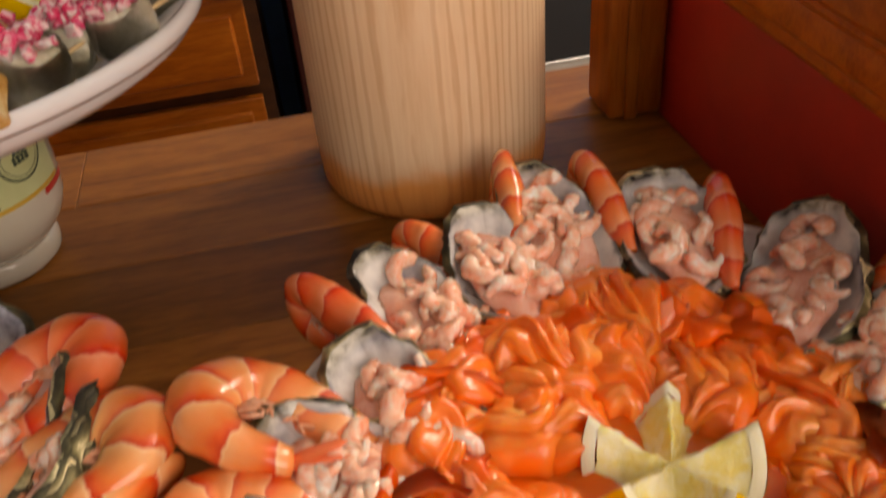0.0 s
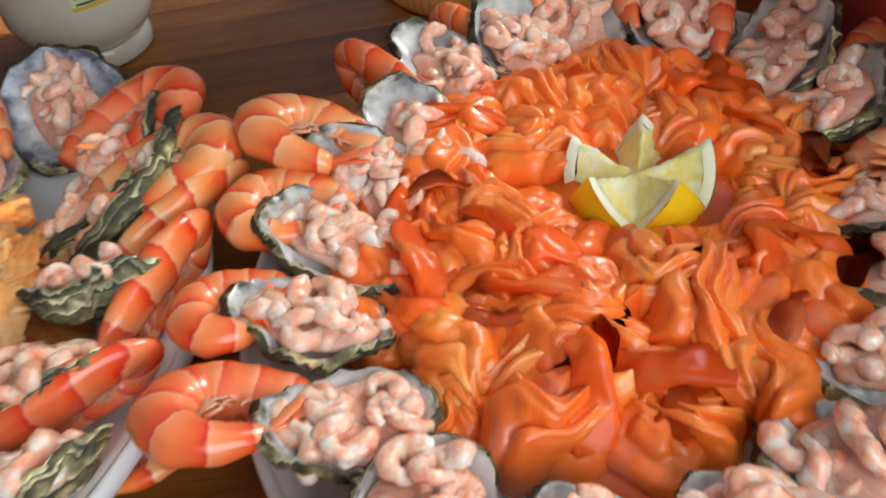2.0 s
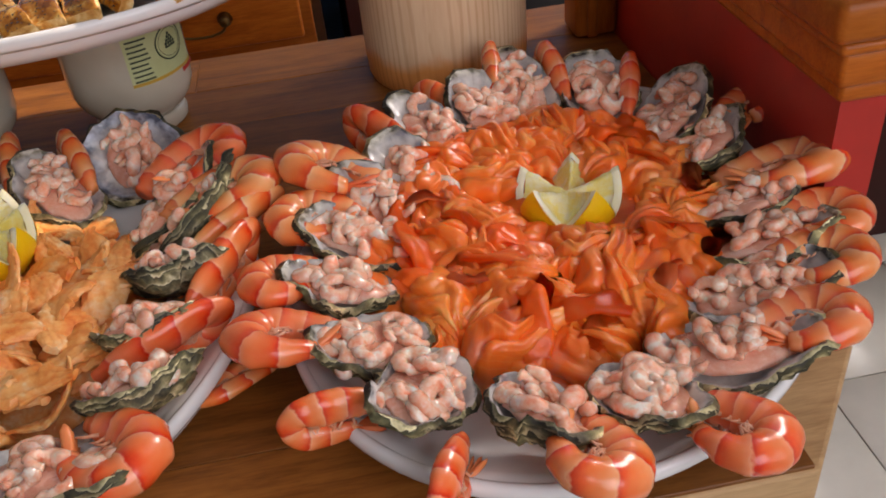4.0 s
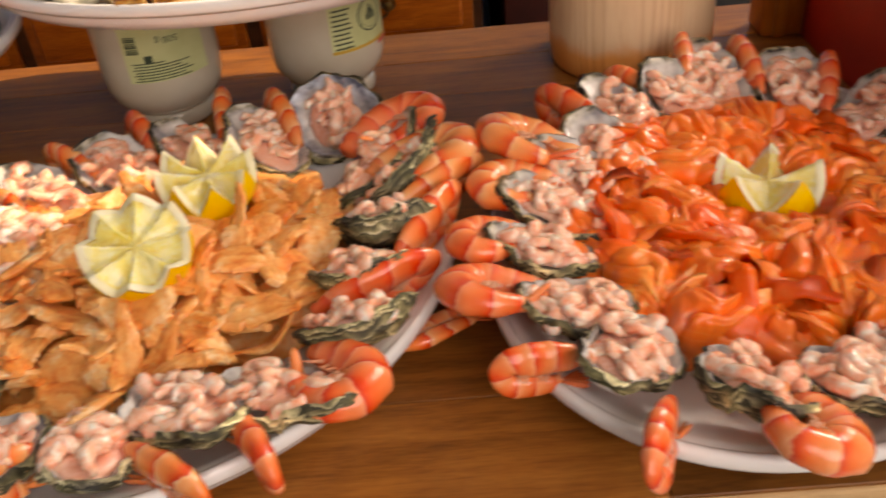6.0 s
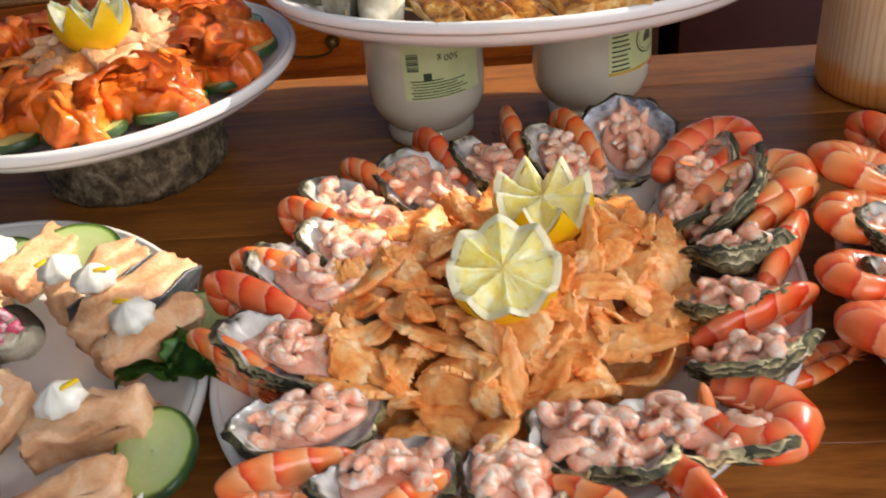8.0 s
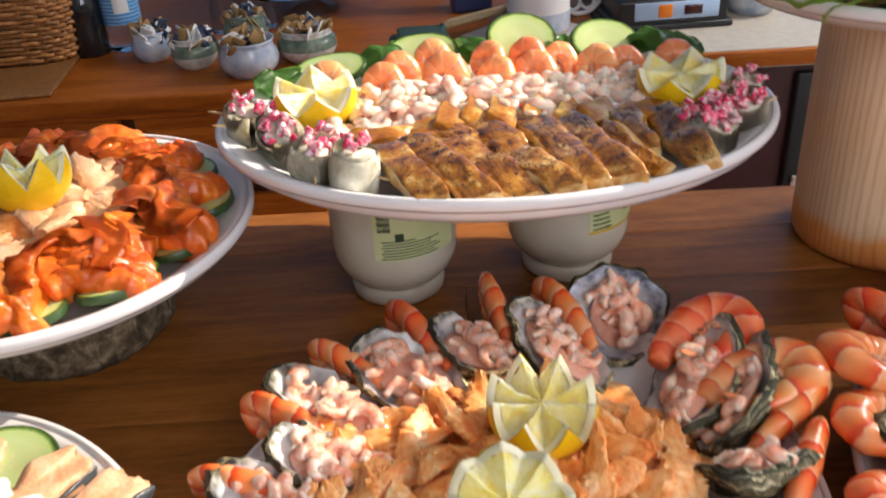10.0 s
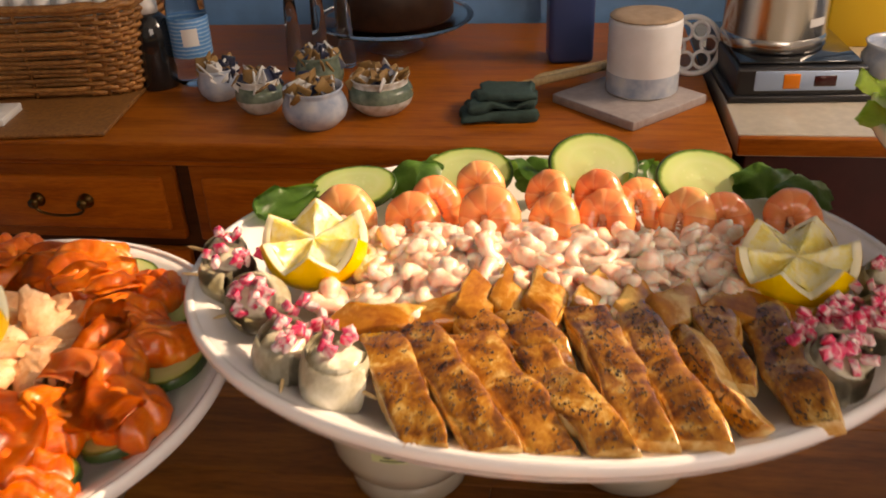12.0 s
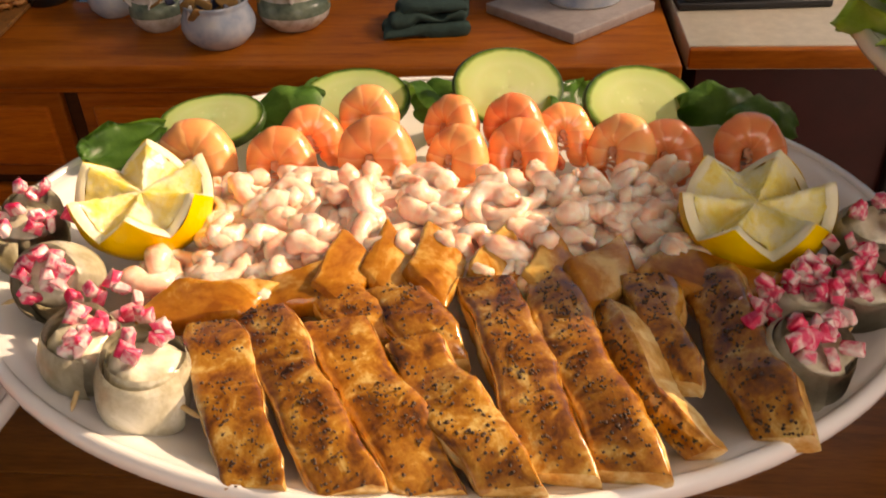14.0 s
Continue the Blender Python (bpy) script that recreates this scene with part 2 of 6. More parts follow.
def pearl_skin(name="oyster_nacre", lip_from=0.30, lip_to=0.46, dark=(0.045, 0.05, 0.065), light=(0.60, 0.59, 0.56), edge=0.6):
    m = mat(name, (0.7, 0.68, 0.66), 0.22)
    v = shifted(m)
    s = split(m, uv(m))
    c = ramp(m, noise_tex(m, v, 45, 4), [(0.34, (0.30, 0.30, 0.33)), (0.5, (0.60, 0.58, 0.56)), (0.64, (0.78, 0.75, 0.71))])
    lip = ramp(m, calc(m, "ADD", s[1], calc(m, "MULTIPLY", noise_tex(m, v, 120, 4), 0.5)), [(lip_from, (1, 1, 1)), (lip_to, (0, 0, 0))])
    c = mix(m, calc(m, "MULTIPLY", lip, 0.85), c, ramp(m, noise_tex(m, v, 80, 3), [(0.4, dark), (edge, light)]))
    beak = calc(m, "ABSOLUTE", calc(m, "SUBTRACT", s[0], 0.5))
    hinge = ramp(m, calc(m, "ADD", beak, calc(m, "MULTIPLY", noise_tex(m, v, 90, 4), 0.10)), [(0.44, (0, 0, 0)), (0.50, (1, 1, 1))])
    hinge = calc(m, "MULTIPLY", hinge, ramp(m, s[1], [(0.16, (1, 1, 1)), (0.34, (0, 0, 0))]))
    c = mix(m, hinge, c, ramp(m, noise_tex(m, v, 110, 5), [(0.38, (0.03, 0.028, 0.025)), (0.5, (0.24, 0.22, 0.16)), (0.64, (0.62, 0.60, 0.52))]))
    paint(m, c)
    bump(m, noise_tex(m, v, 150, 3), 0.15, 0.0008)
    return m


def salmon_skin(name, stops, streak):
    m = mat(name, stops[1][1], 0.34)
    b = m.node_tree.nodes["Principled BSDF"]
    b.inputs["Subsurface Weight"].default_value = 0.2
    b.inputs["Subsurface Radius"].default_value = (1.0, 0.35, 0.1)
    b.inputs["Subsurface Scale"].default_value = 0.003
    b.inputs["Coat Weight"].default_value = 0.3
    b.inputs["Coat Roughness"].default_value = 0.13
    v = shifted(m)
    s = split(m, uv(m))
    c = ramp(m, noise_tex(m, v, 32, 4), stops)
    lines = calc(m, "FRACT", calc(m, "ADD", calc(m, "MULTIPLY", s[0], 9.0), calc(m, "ADD", calc(m, "MULTIPLY", s[1], 2.5), calc(m, "MULTIPLY", noise_tex(m, v, 55, 4), 1.6))))
    fat = ramp(m, lines, [(0.0, (1, 1, 1)), (0.16, (0, 0, 0)), (0.9, (0, 0, 0)), (1.0, (1, 1, 1))])
    c = mix(m, calc(m, "MULTIPLY", fat, 0.13), c, streak)
    c = mix(m, 1.0, c, ramp(m, per_object(m), [(0.0, (0.97, 0.86, 0.9)), (0.2, (1, 1, 1)), (0.5, (1, 1, 1)), (1.0, (1.02, 1.15, 1.2))]), "MULTIPLY")
    paint(m, c)
    bump(m, lines, 0.12, 0.0006)
    return m


SALMON = [(0.30, (0.86, 0.24, 0.12)), (0.38, (0.96, 0.165, 0.014)), (0.54, (0.98, 0.205, 0.020)), (0.68, (0.99, 0.36, 0.09))]
prawn_mat = prawn_skin()
pale_prawn_mat = prawn_skin("pale_cooked_prawn_shell", 0.6, 0.52)
shell_mat, nacre_mat = shell_skin(), pearl_skin()
blue_nacre_mat = pearl_skin("blue_lipped_nacre", 0.56, 0.84, (0.030, 0.042, 0.080), (0.55, 0.62, 0.74), 0.66)
salmon_mat = salmon_skin("smoked_salmon", SALMON, (0.97, 0.52, 0.22))
b_ = salmon_mat.node_tree.nodes["Principled BSDF"]
b_.inputs["Subsurface Weight"].default_value = 0.35
b_.inputs["Subsurface Scale"].default_value = 0.006
fold_mat = salmon_skin("smoked_salmon_folds", SALMON, (0.97, 0.52, 0.22))
b_ = fold_mat.node_tree.nodes["Principled BSDF"]
b_.inputs["Subsurface Weight"].default_value = 0.35
b_.inputs["Subsurface Scale"].default_value = 0.006
brown_salmon_mat = salmon_skin("smoked_salmon_dark_side", [(0.3, (0.62, 0.30, 0.22)), (0.5, (0.84, 0.28, 0.09)), (0.7, (0.93, 0.29, 0.045)), (0.85, (0.76, 0.42, 0.32))], (0.85, 0.52, 0.36))
translucent(salmon_mat, (1.0, 0.45, 0.08), 0.42)
translucent(brown_salmon_mat, (0.95, 0.36, 0.10), 0.38)
deep_salmon_mat = salmon_skin("deep_red_smoked_salmon", [(0.30, (0.40, 0.085, 0.025)), (0.40, (0.60, 0.095, 0.005)), (0.54, (0.74, 0.15, 0.008)), (0.68, (0.84, 0.28, 0.045))], (0.90, 0.42, 0.16))
deep_salmon_mat.node_tree.nodes["Principled BSDF"].inputs["Coat Weight"].default_value = 0.08
flake_mat = flesh("hot_smoked_salmon", [(0.34, (0.84, 0.20, 0.030)), (0.44, (0.92, 0.34, 0.080)), (0.54, (0.95, 0.46, 0.15)), (0.64, (0.96, 0.66, 0.36))], 55, 0.42, 0.2, (1, 0.5, 0.25), 0.5, 7, 0.12)
poached_mat = flesh("poached_salmon", [(0.34, (0.62, 0.28, 0.13)), (0.5, (0.76, 0.43, 0.23)), (0.64, (0.84, 0.58, 0.37))], 60, 0.45, 0.2, (1, 0.5, 0.3), 0.8, 7, 0.15)
s_ = split(flake_mat, uv(flake_mat))
fibre_ = calc(flake_mat, "FRACT", calc(flake_mat, "ADD", calc(flake_mat, "MULTIPLY", s_[1], 8.0), calc(flake_mat, "ADD", calc(flake_mat, "MULTIPLY", s_[0], 2.0), calc(flake_mat, "MULTIPLY", noise_tex(flake_mat, shifted(flake_mat), 90, 4), 2.0))))
old_ = flake_mat.node_tree.nodes["Principled BSDF"].inputs["Base Color"].links[0].from_socket
paint(flake_mat, mix(flake_mat, 1.0, old_, ramp(flake_mat, fibre_, [(0.0, (0.90, 0.78, 0.68)), (0.2, (0.98, 0.95, 0.92)), (0.7, (1.04, 1.10, 1.16)), (1.0, (0.92, 0.82, 0.74))]), "MULTIPLY"))
bump(flake_mat, fibre_, 0.35, 0.0008)
fish_skin_mat = flesh("dark_salmon_skin", [(0.3, (0.02, 0.025, 0.03)), (0.55, (0.07, 0.08, 0.09)), (0.75, (0.22, 0.23, 0.24))], 70, 0.3, 0.0)
SHRIMP = [(0.34, (0.98, 0.38, 0.23)), (0.44, (0.99, 0.55, 0.39)), (0.53, (0.99, 0.70, 0.55)), (0.63, (0.99, 0.88, 0.78))]
shrimp_mat = flesh("peeled_shrimp", SHRIMP, 80, 0.22, 0.9, (1, 0.6, 0.45), 0.2, 6, 0.06)
shrimp_mat.node_tree.nodes["Principled BSDF"].inputs["Subsurface Scale"].default_value = 0.006
c_ = split(shrimp_mat, uv(shrimp_mat))
ring_ = calc(shrimp_mat, "FRACT", calc(shrimp_mat, "ADD", calc(shrimp_mat, "MULTIPLY", c_[0], 6.4), calc(shrimp_mat, "MULTIPLY", noise_tex(shrimp_mat, shifted(shrimp_mat), 300, 3), 0.5)))
back_ = ramp(shrimp_mat, calc(shrimp_mat, "ABSOLUTE", calc(shrimp_mat, "SUBTRACT", c_[1], 0.5)), [(0.26, (1, 1, 1)), (0.44, (0, 0, 0))])
old_ = shrimp_mat.node_tree.nodes["Principled BSDF"].inputs["Base Color"].links[0].from_socket
belly_ = mix(shrimp_mat, 0.3, old_, (0.99, 0.76, 0.68))
paint(shrimp_mat, mix(shrimp_mat, calc(shrimp_mat, "MULTIPLY", back_, ramp(shrimp_mat, ring_, [(0.15, (0.25,) * 3), (0.6, (0.85,) * 3), (0.95, (0.2,) * 3)])), belly_, old_))
oyster_shrimp_mat = flesh("shrimp_in_oyster", [(0.34, (0.94, 0.29, 0.15)), (0.43, (0.97, 0.47, 0.31)), (0.53, (0.98, 0.63, 0.47)), (0.62, (0.99, 0.88, 0.79))], 85, 0.16, 0.55, (1, 0.5, 0.4), 0.25, 5, 0.15)
oyster_shrimp_mat.node_tree.nodes["Principled BSDF"].inputs["Coat Weight"].default_value = 0.4
oyster_meat_mat = flesh("shrimp_pink_oyster_meat", [(0.3, (0.85, 0.34, 0.21)), (0.5, (0.92, 0.50, 0.37)), (0.7, (0.95, 0.68, 0.56))], 80, 0.25, 0.3)
leg_mat = flesh("prawn_legs", [(0.3, (0.70, 0.22, 0.08)), (0.7, (0.85, 0.50, 0.35))], 200, 0.35, 0.1)
peel_mat = flesh("lemon_peel", [(0.3, (0.88, 0.54, 0.004)), (0.6, (0.93, 0.63, 0.008)), (0.8, (0.94, 0.70, 0.03))], 30, 0.34, 0.1, (1, 0.8, 0.2), 0.5, 14, 0.08)
pith_mat = flesh("lemon_pith", [(0.3, (0.90, 0.83, 0.50)), (0.7, (0.94, 0.91, 0.72))], 90, 0.5, 0.2, (1, 0.9, 0.5), 0.3)
pulp_mat = flesh("lemon_pulp", [(0.34, (0.94, 0.72, 0.14)), (0.48, (0.96, 0.83, 0.32)), (0.62, (0.98, 0.92, 0.62))], 75, 0.15, 0.85, (1, 0.95, 0.5), 0.6, 5)
pulp_mat.node_tree.nodes["Principled BSDF"].inputs["Subsurface Scale"].default_value = 0.007
mackerel_mat = flesh("peppered_smoked_mackerel", [(0.34, (0.07, 0.020, 0.003)), (0.43, (0.24, 0.070, 0.006)), (0.50, (0.40, 0.145, 0.014)), (0.57, (0.56, 0.25, 0.034)), (0.65, (0.80, 0.54, 0.18))], 85, 0.12, 0.1, (1, 0.5, 0.2), 0.35, 5, 0.25, 8)
mackerel_mat.node_tree.nodes["Principled BSDF"].inputs["Coat Weight"].default_value = 1.0
mackerel_mat.node_tree.nodes["Principled BSDF"].inputs["Coat Roughness"].default_value = 0.07
mackerel_side_mat = flesh("smoked_mackerel_flesh", [(0.36, (0.46, 0.19, 0.03)), (0.48, (0.68, 0.38, 0.11)), (0.62, (0.86, 0.66, 0.34))], 90, 0.4, 0.1, (1, 0.6, 0.3), 0.6, 5)
plain_mackerel_mat = flesh("plain_smoked_fish", [(0.36, (0.28, 0.085, 0.008)), (0.5, (0.48, 0.19, 0.022)), (0.64, (0.78, 0.50, 0.16))], 45, 0.15, 0.4, (1, 0.6, 0.3), 0.15, 6)
pepper_mat = flesh("crushed_pepper", [(0.35, (0.022, 0.011, 0.005)), (0.65, (0.10, 0.045, 0.016))], 300, 0.55, 0.0)
herring_mat = flesh("pickled_herring", [(0.36, (0.52, 0.47, 0.32)), (0.5, (0.70, 0.66, 0.50)), (0.64, (0.84, 0.81, 0.68))], 60, 0.22, 0.3, (1, 0.9, 0.7), 0.3, 6)
radish_mat = flesh("pink_pickled_onion", [(0.38, (0.80, 0.02, 0.10)), (0.47, (0.90, 0.12, 0.24)), (0.54, (0.93, 0.60, 0.60)), (0.62, (0.94, 0.84, 0.80))], 110, 0.25, 0.25, (1, 0.4, 0.5), 0.2, 4, 0.2)
stick_mat = wood("cocktail_stick_wood", (0.50, 0.33, 0.14), (0.62, 0.44, 0.22), (0.70, 0.54, 0.30), (60, 60, 6), 4, 0.6)
rind_mat = flesh("cucumber_rind", [(0.35, (0.010, 0.030, 0.008)), (0.6, (0.035, 0.085, 0.020)), (0.8, (0.14, 0.24, 0.05))], 60, 0.35, 0.0)
leaf_mat = flesh("green_salad_leaf", [(0.3, (0.025, 0.085, 0.015)), (0.5, (0.06, 0.17, 0.03)), (0.75, (0.16, 0.33, 0.07))], 45, 0.35, 0.05, (0.3, 1, 0.2), 0.5, 5)
mayo_mat = flesh("mayonnaise", [(0.3, (0.80, 0.78, 0.68)), (0.7, (0.84, 0.83, 0.77))], 60, 0.3, 0.2, (1, 1, 0.8), 0.1)


s_ = split(pulp_mat, uv(pulp_mat))
wall_ = calc(pulp_mat, "ABSOLUTE", calc(pulp_mat, "SUBTRACT", calc(pulp_mat, "FRACT", calc(pulp_mat, "ADD", calc(pulp_mat, "MULTIPLY", s_[1], 9.0), calc(pulp_mat, "MULTIPLY", noise_tex(pulp_mat, coords(pulp_mat), 120, 3), 0.25))), 0.5))
old_ = pulp_mat.node_tree.nodes["Principled BSDF"].inputs["Base Color"].links[0].from_socket
paint(pulp_mat, mix(pulp_mat, calc(pulp_mat, "MULTIPLY", ramp(pulp_mat, wall_, [(0.0, (1, 1, 1)), (0.10, (0, 0, 0))]), 0.3), old_, (0.94, 0.90, 0.66)))


def cucumber_face():
    m = mat("cucumber_flesh", (0.5, 0.6, 0.2), 0.25)
    m.node_tree.nodes["Principled BSDF"].inputs["Subsurface Weight"].default_value = 0.2
    m.node_tree.nodes["Principled BSDF"].inputs["Subsurface Scale"].default_value = 0.003
    s = split(m, uv(m))
    r = s[1]
    v = shifted(m)
    n = noise_tex(m, v, 120, 4)
    c = ramp(m, calc(m, "ADD", r, calc(m, "MULTIPLY", calc(m, "SUBTRACT", n, 0.5), 0.12)), [(0.0, (0.50, 0.61, 0.29)), (0.5, (0.48, 0.59, 0.26)), (0.62, (0.50, 0.61, 0.28)), (0.88, (0.44, 0.57, 0.21)), (0.945, (0.12, 0.22, 0.03)), (0.99, (0.03, 0.08, 0.012))])
    vor = node(m, "ShaderNodeTexVoronoi", Scale=230.0)
    link(m, v, vor.inputs["Vector"])
    seed = ramp(m, vor.outputs["Distance"], [(0.10, (1, 1, 1)), (0.30, (0, 0, 0))])
    core = ramp(m, r, [(0.45, (1, 1, 1)), (0.55, (0, 0, 0))])
    c = mix(m, calc(m, "MULTIPLY", calc(m, "MULTIPLY", seed, core), 0.22), c, (0.74, 0.76, 0.48))
    paint(m, c)
    bump(m, n, 0.2, 0.0006)
    return m


cucumber_mat = cucumber_face()
translucent(leaf_mat, (0.20, 0.42, 0.05), 0.3)
bark_mat = flesh("mottled_bark", [(0.36, (0.022, 0.015, 0.008)), (0.47, (0.10, 0.072, 0.036)), (0.56, (0.22, 0.17, 0.10)), (0.68, (0.42, 0.36, 0.26))], 75, 0.9, 0.0, (1, 1, 1), 1.0, 4, 0.1, 9)
clear_glass = mat("clear_glass", (0.95, 0.96, 0.95), 0.03, Transmission_Weight=1.0, IOR=1.45)
jar_mat = mat("cream_behind_glass", (0.62, 0.56, 0.44), 0.12, Coat_Weight=0.6, Coat_Roughness=0.03)
paint(jar_mat, ramp(jar_mat, noise_tex(jar_mat, coords(jar_mat), 14, 4), [(0.35, (0.56, 0.50, 0.38)), (0.65, (0.66, 0.61, 0.50))]))
label_mat = mat("cream_label_paper", (0.62, 0.62, 0.38), 0.5)
paint(label_mat, ramp(label_mat, noise_tex(label_mat, coords(label_mat), 40, 4), [(0.35, (0.54, 0.58, 0.28)), (0.65, (0.62, 0.66, 0.35))]))
ink_mat = mat("dark_green_ink", (0.035, 0.055, 0.03), 0.6)
gold_mat = mat("gold_print", (0.60, 0.36, 0.05), 0.4)
red_seal_mat = mat("red_foil", (0.55, 0.03, 0.02), 0.4)
foot_mat = mat("greyish_thick_glass", (0.68, 0.62, 0.50), 0.08, Coat_Weight=0.5, Transmission_Weight=0.25)
lettuce_mat = flesh("light_green_lettuce", [(0.34, (0.14, 0.29, 0.03)), (0.5, (0.30, 0.50, 0.07)), (0.66, (0.50, 0.66, 0.18))], 45, 0.3, 0.1, (0.4, 1, 0.2), 0.5, 5)
translucent(lettuce_mat, (0.40, 0.62, 0.10), 0.35)
wicker_mat = wood("brown_wicker", (0.15, 0.055, 0.014), (0.36, 0.145, 0.038), (0.52, 0.25, 0.08), (30, 30, 30), 5, 0.45, vary=0.35)
stoneware = mat("speckled_cream_glaze", (0.62, 0.60, 0.54), 0.2)
paint(stoneware, ramp(stoneware, noise_tex(stoneware, coords(stoneware), 90, 5), [(0.30, (0.42, 0.38, 0.30)), (0.5, (0.62, 0.60, 0.55)), (0.7, (0.70, 0.70, 0.68))]))
blue_glaze = mat("pale_blue_glaze", (0.42, 0.50, 0.60), 0.15)
paint(blue_glaze, ramp(blue_glaze, noise_tex(blue_glaze, coords(blue_glaze), 40, 5), [(0.3, (0.26, 0.34, 0.48)), (0.6, (0.52, 0.57, 0.63)), (0.8, (0.66, 0.66, 0.62))]))
green_glaze = mat("grey_green_glaze", (0.16, 0.22, 0.17), 0.2)
paint(green_glaze, ramp(green_glaze, noise_tex(green_glaze, coords(green_glaze), 60, 5), [(0.3, (0.08, 0.12, 0.09)), (0.7, (0.24, 0.30, 0.22))]))
white_glaze = mat("matt_white_glaze", (0.72, 0.70, 0.66), 0.35)
paint(white_glaze, ramp(white_glaze, noise_tex(white_glaze, coords(white_glaze), 30, 5), [(0.3, (0.78, 0.77, 0.75)), (0.7, (0.86, 0.86, 0.86))]))
paper_white = mat("white_paper", (0.70, 0.69, 0.66), 0.6)
paper_brown = flesh("brown_sugar_paper", [(0.3, (0.22, 0.11, 0.03)), (0.7, (0.42, 0.25, 0.09))], 60, 0.55, 0.0)
paper_navy = flesh("navy_sachet", [(0.3, (0.010, 0.014, 0.035)), (0.7, (0.03, 0.04, 0.09))], 60, 0.4, 0.0)
steel = mat("brushed_steel", (0.60, 0.57, 0.53), 0.22, 1.0)
black_plastic = mat("black_plastic", (0.014, 0.014, 0.016), 0.35)
grey_panel = mat("blue_grey_panel", (0.40, 0.54, 0.74), 0.35)
amber = mat("amber_switch", (0.85, 0.22, 0.01), 0.3)
dark_red_display = mat("dark_display", (0.05, 0.008, 0.008), 0.15)
cloth_mat = flesh("dark_green_cloth", [(0.3, (0.018, 0.045, 0.040)), (0.7, (0.045, 0.095, 0.082))], 80, 0.9, 0.0, (1, 1, 1), 0.8)
tile_board = flesh("pale_stone_board", [(0.3, (0.34, 0.28, 0.26)), (0.7, (0.48, 0.42, 0.40))], 60, 0.5, 0.0)
dark_liquid = mat("dark_bottle", (0.012, 0.014, 0.016), 0.08, Coat_Weight=0.5)
thin_plastic = mat("clear_bottle_plastic", (0.92, 0.95, 0.97), 0.05, Transmission_Weight=1.0, IOR=1.2)
biscuit_mat = flesh("biscuit_clay", [(0.3, (0.38, 0.25, 0.15)), (0.7, (0.52, 0.37, 0.25))], 60, 0.7, 0.0)
blue_label = mat("blue_white_label", (0.10, 0.32, 0.60), 0.4)
wv_ = calc(blue_label, "FRACT", calc(blue_label, "ADD", calc(blue_label, "MULTIPLY", split(blue_label, coords(blue_label))[2], 160.0), calc(blue_label, "MULTIPLY", noise_tex(blue_label, coords(blue_label), 160, 2), 0.7)))
paint(blue_label, ramp(blue_label, wv_, [(0.35, (0.06, 0.25, 0.55)), (0.5, (0.45, 0.62, 0.75)), (0.8, (0.08, 0.30, 0.60))]))
chocolate = flesh("chocolate_icing", [(0.3, (0.018, 0.008, 0.005)), (0.7, (0.05, 0.022, 0.012))], 50, 0.4, 0.0)
yellow_card = mat("yellow_carton", (0.70, 0.42, 0.02), 0.5)
blue_box = mat("dark_blue_tin", (0.035, 0.060, 0.17), 0.35)

# ---- builders ----
def link_mesh(name, bm, material, smooth=True):
    data = bpy.data.meshes.new(name)
    bm.normal_update()
    bm.to_mesh(data)
    bm.free()
    for m in material if isinstance(material, (list, tuple)) else [material]:
        data.materials.append(m)
    if smooth:
        data.shade_smooth()
    return data


def part(name, bm, material, parent=None, label="", smooth=True, at=None):
    """One mesh object out of a bmesh, under a thing or under a part."""
    ob = new(name, link_mesh(name, bm, material, smooth))
    if at is not None:
        ob.matrix_world = at
    if parent:
        ob.parent = parent
    return tagged(ob, label)


def thing(name, label, category, at=None, group="", kind=""):
    ob = new(name)
    ob.empty_display_size = 0.02
    if at is not None:
        ob.matrix_world = at
    return tagged(ob, label, category, group, kind)


def box(size, centre=(0, 0, 0), bevel=0.0, segments=2, bm=None):
    own = bmesh.new()
    bmesh.ops.create_cube(own, size=1.0)
    bmesh.ops.scale(own, vec=size, verts=own.verts)
    if bevel:
        bmesh.ops.bevel(own, geom=own.edges[:], offset=bevel, segments=segments, affect="EDGES", profile=0.5)
    bmesh.ops.translate(own, vec=centre, verts=own.verts)
    return join(bm, own) if bm else own


def join(bm, other):
    tmp = bpy.data.meshes.new("tmp")
    other.to_mesh(tmp)
    other.free()
    bm.from_mesh(tmp)
    bpy.data.meshes.remove(tmp)
    return bm


def turned(profile, steps=48, oval=1.0, closed=True):
    """A lathed mesh from (radius, height) pairs; oval stretches it along y."""
    bm = bmesh.new()
    rings = []
    for r, z in profile:
        if r < 1e-6:
            rings.append([bm.verts.new((0, 0, z))])
        else:
            rings.append([bm.verts.new((r * math.cos(2 * math.pi * i / steps), r * oval * math.sin(2 * math.pi * i / steps), z)) for i in range(steps)])
    for a, b in zip(rings, rings[1:]):
        for i in range(steps):
            j = (i + 1) % steps
            q = [a[i % len(a)], a[j % len(a)], b[j % len(b)], b[i % len(b)]]
            q = [v for k, v in enumerate(q) if v not in q[:k]]
            if len(q) > 2:
                bm.faces.new(q)
    bmesh.ops.recalc_face_normals(bm, faces=bm.faces)
    return bm


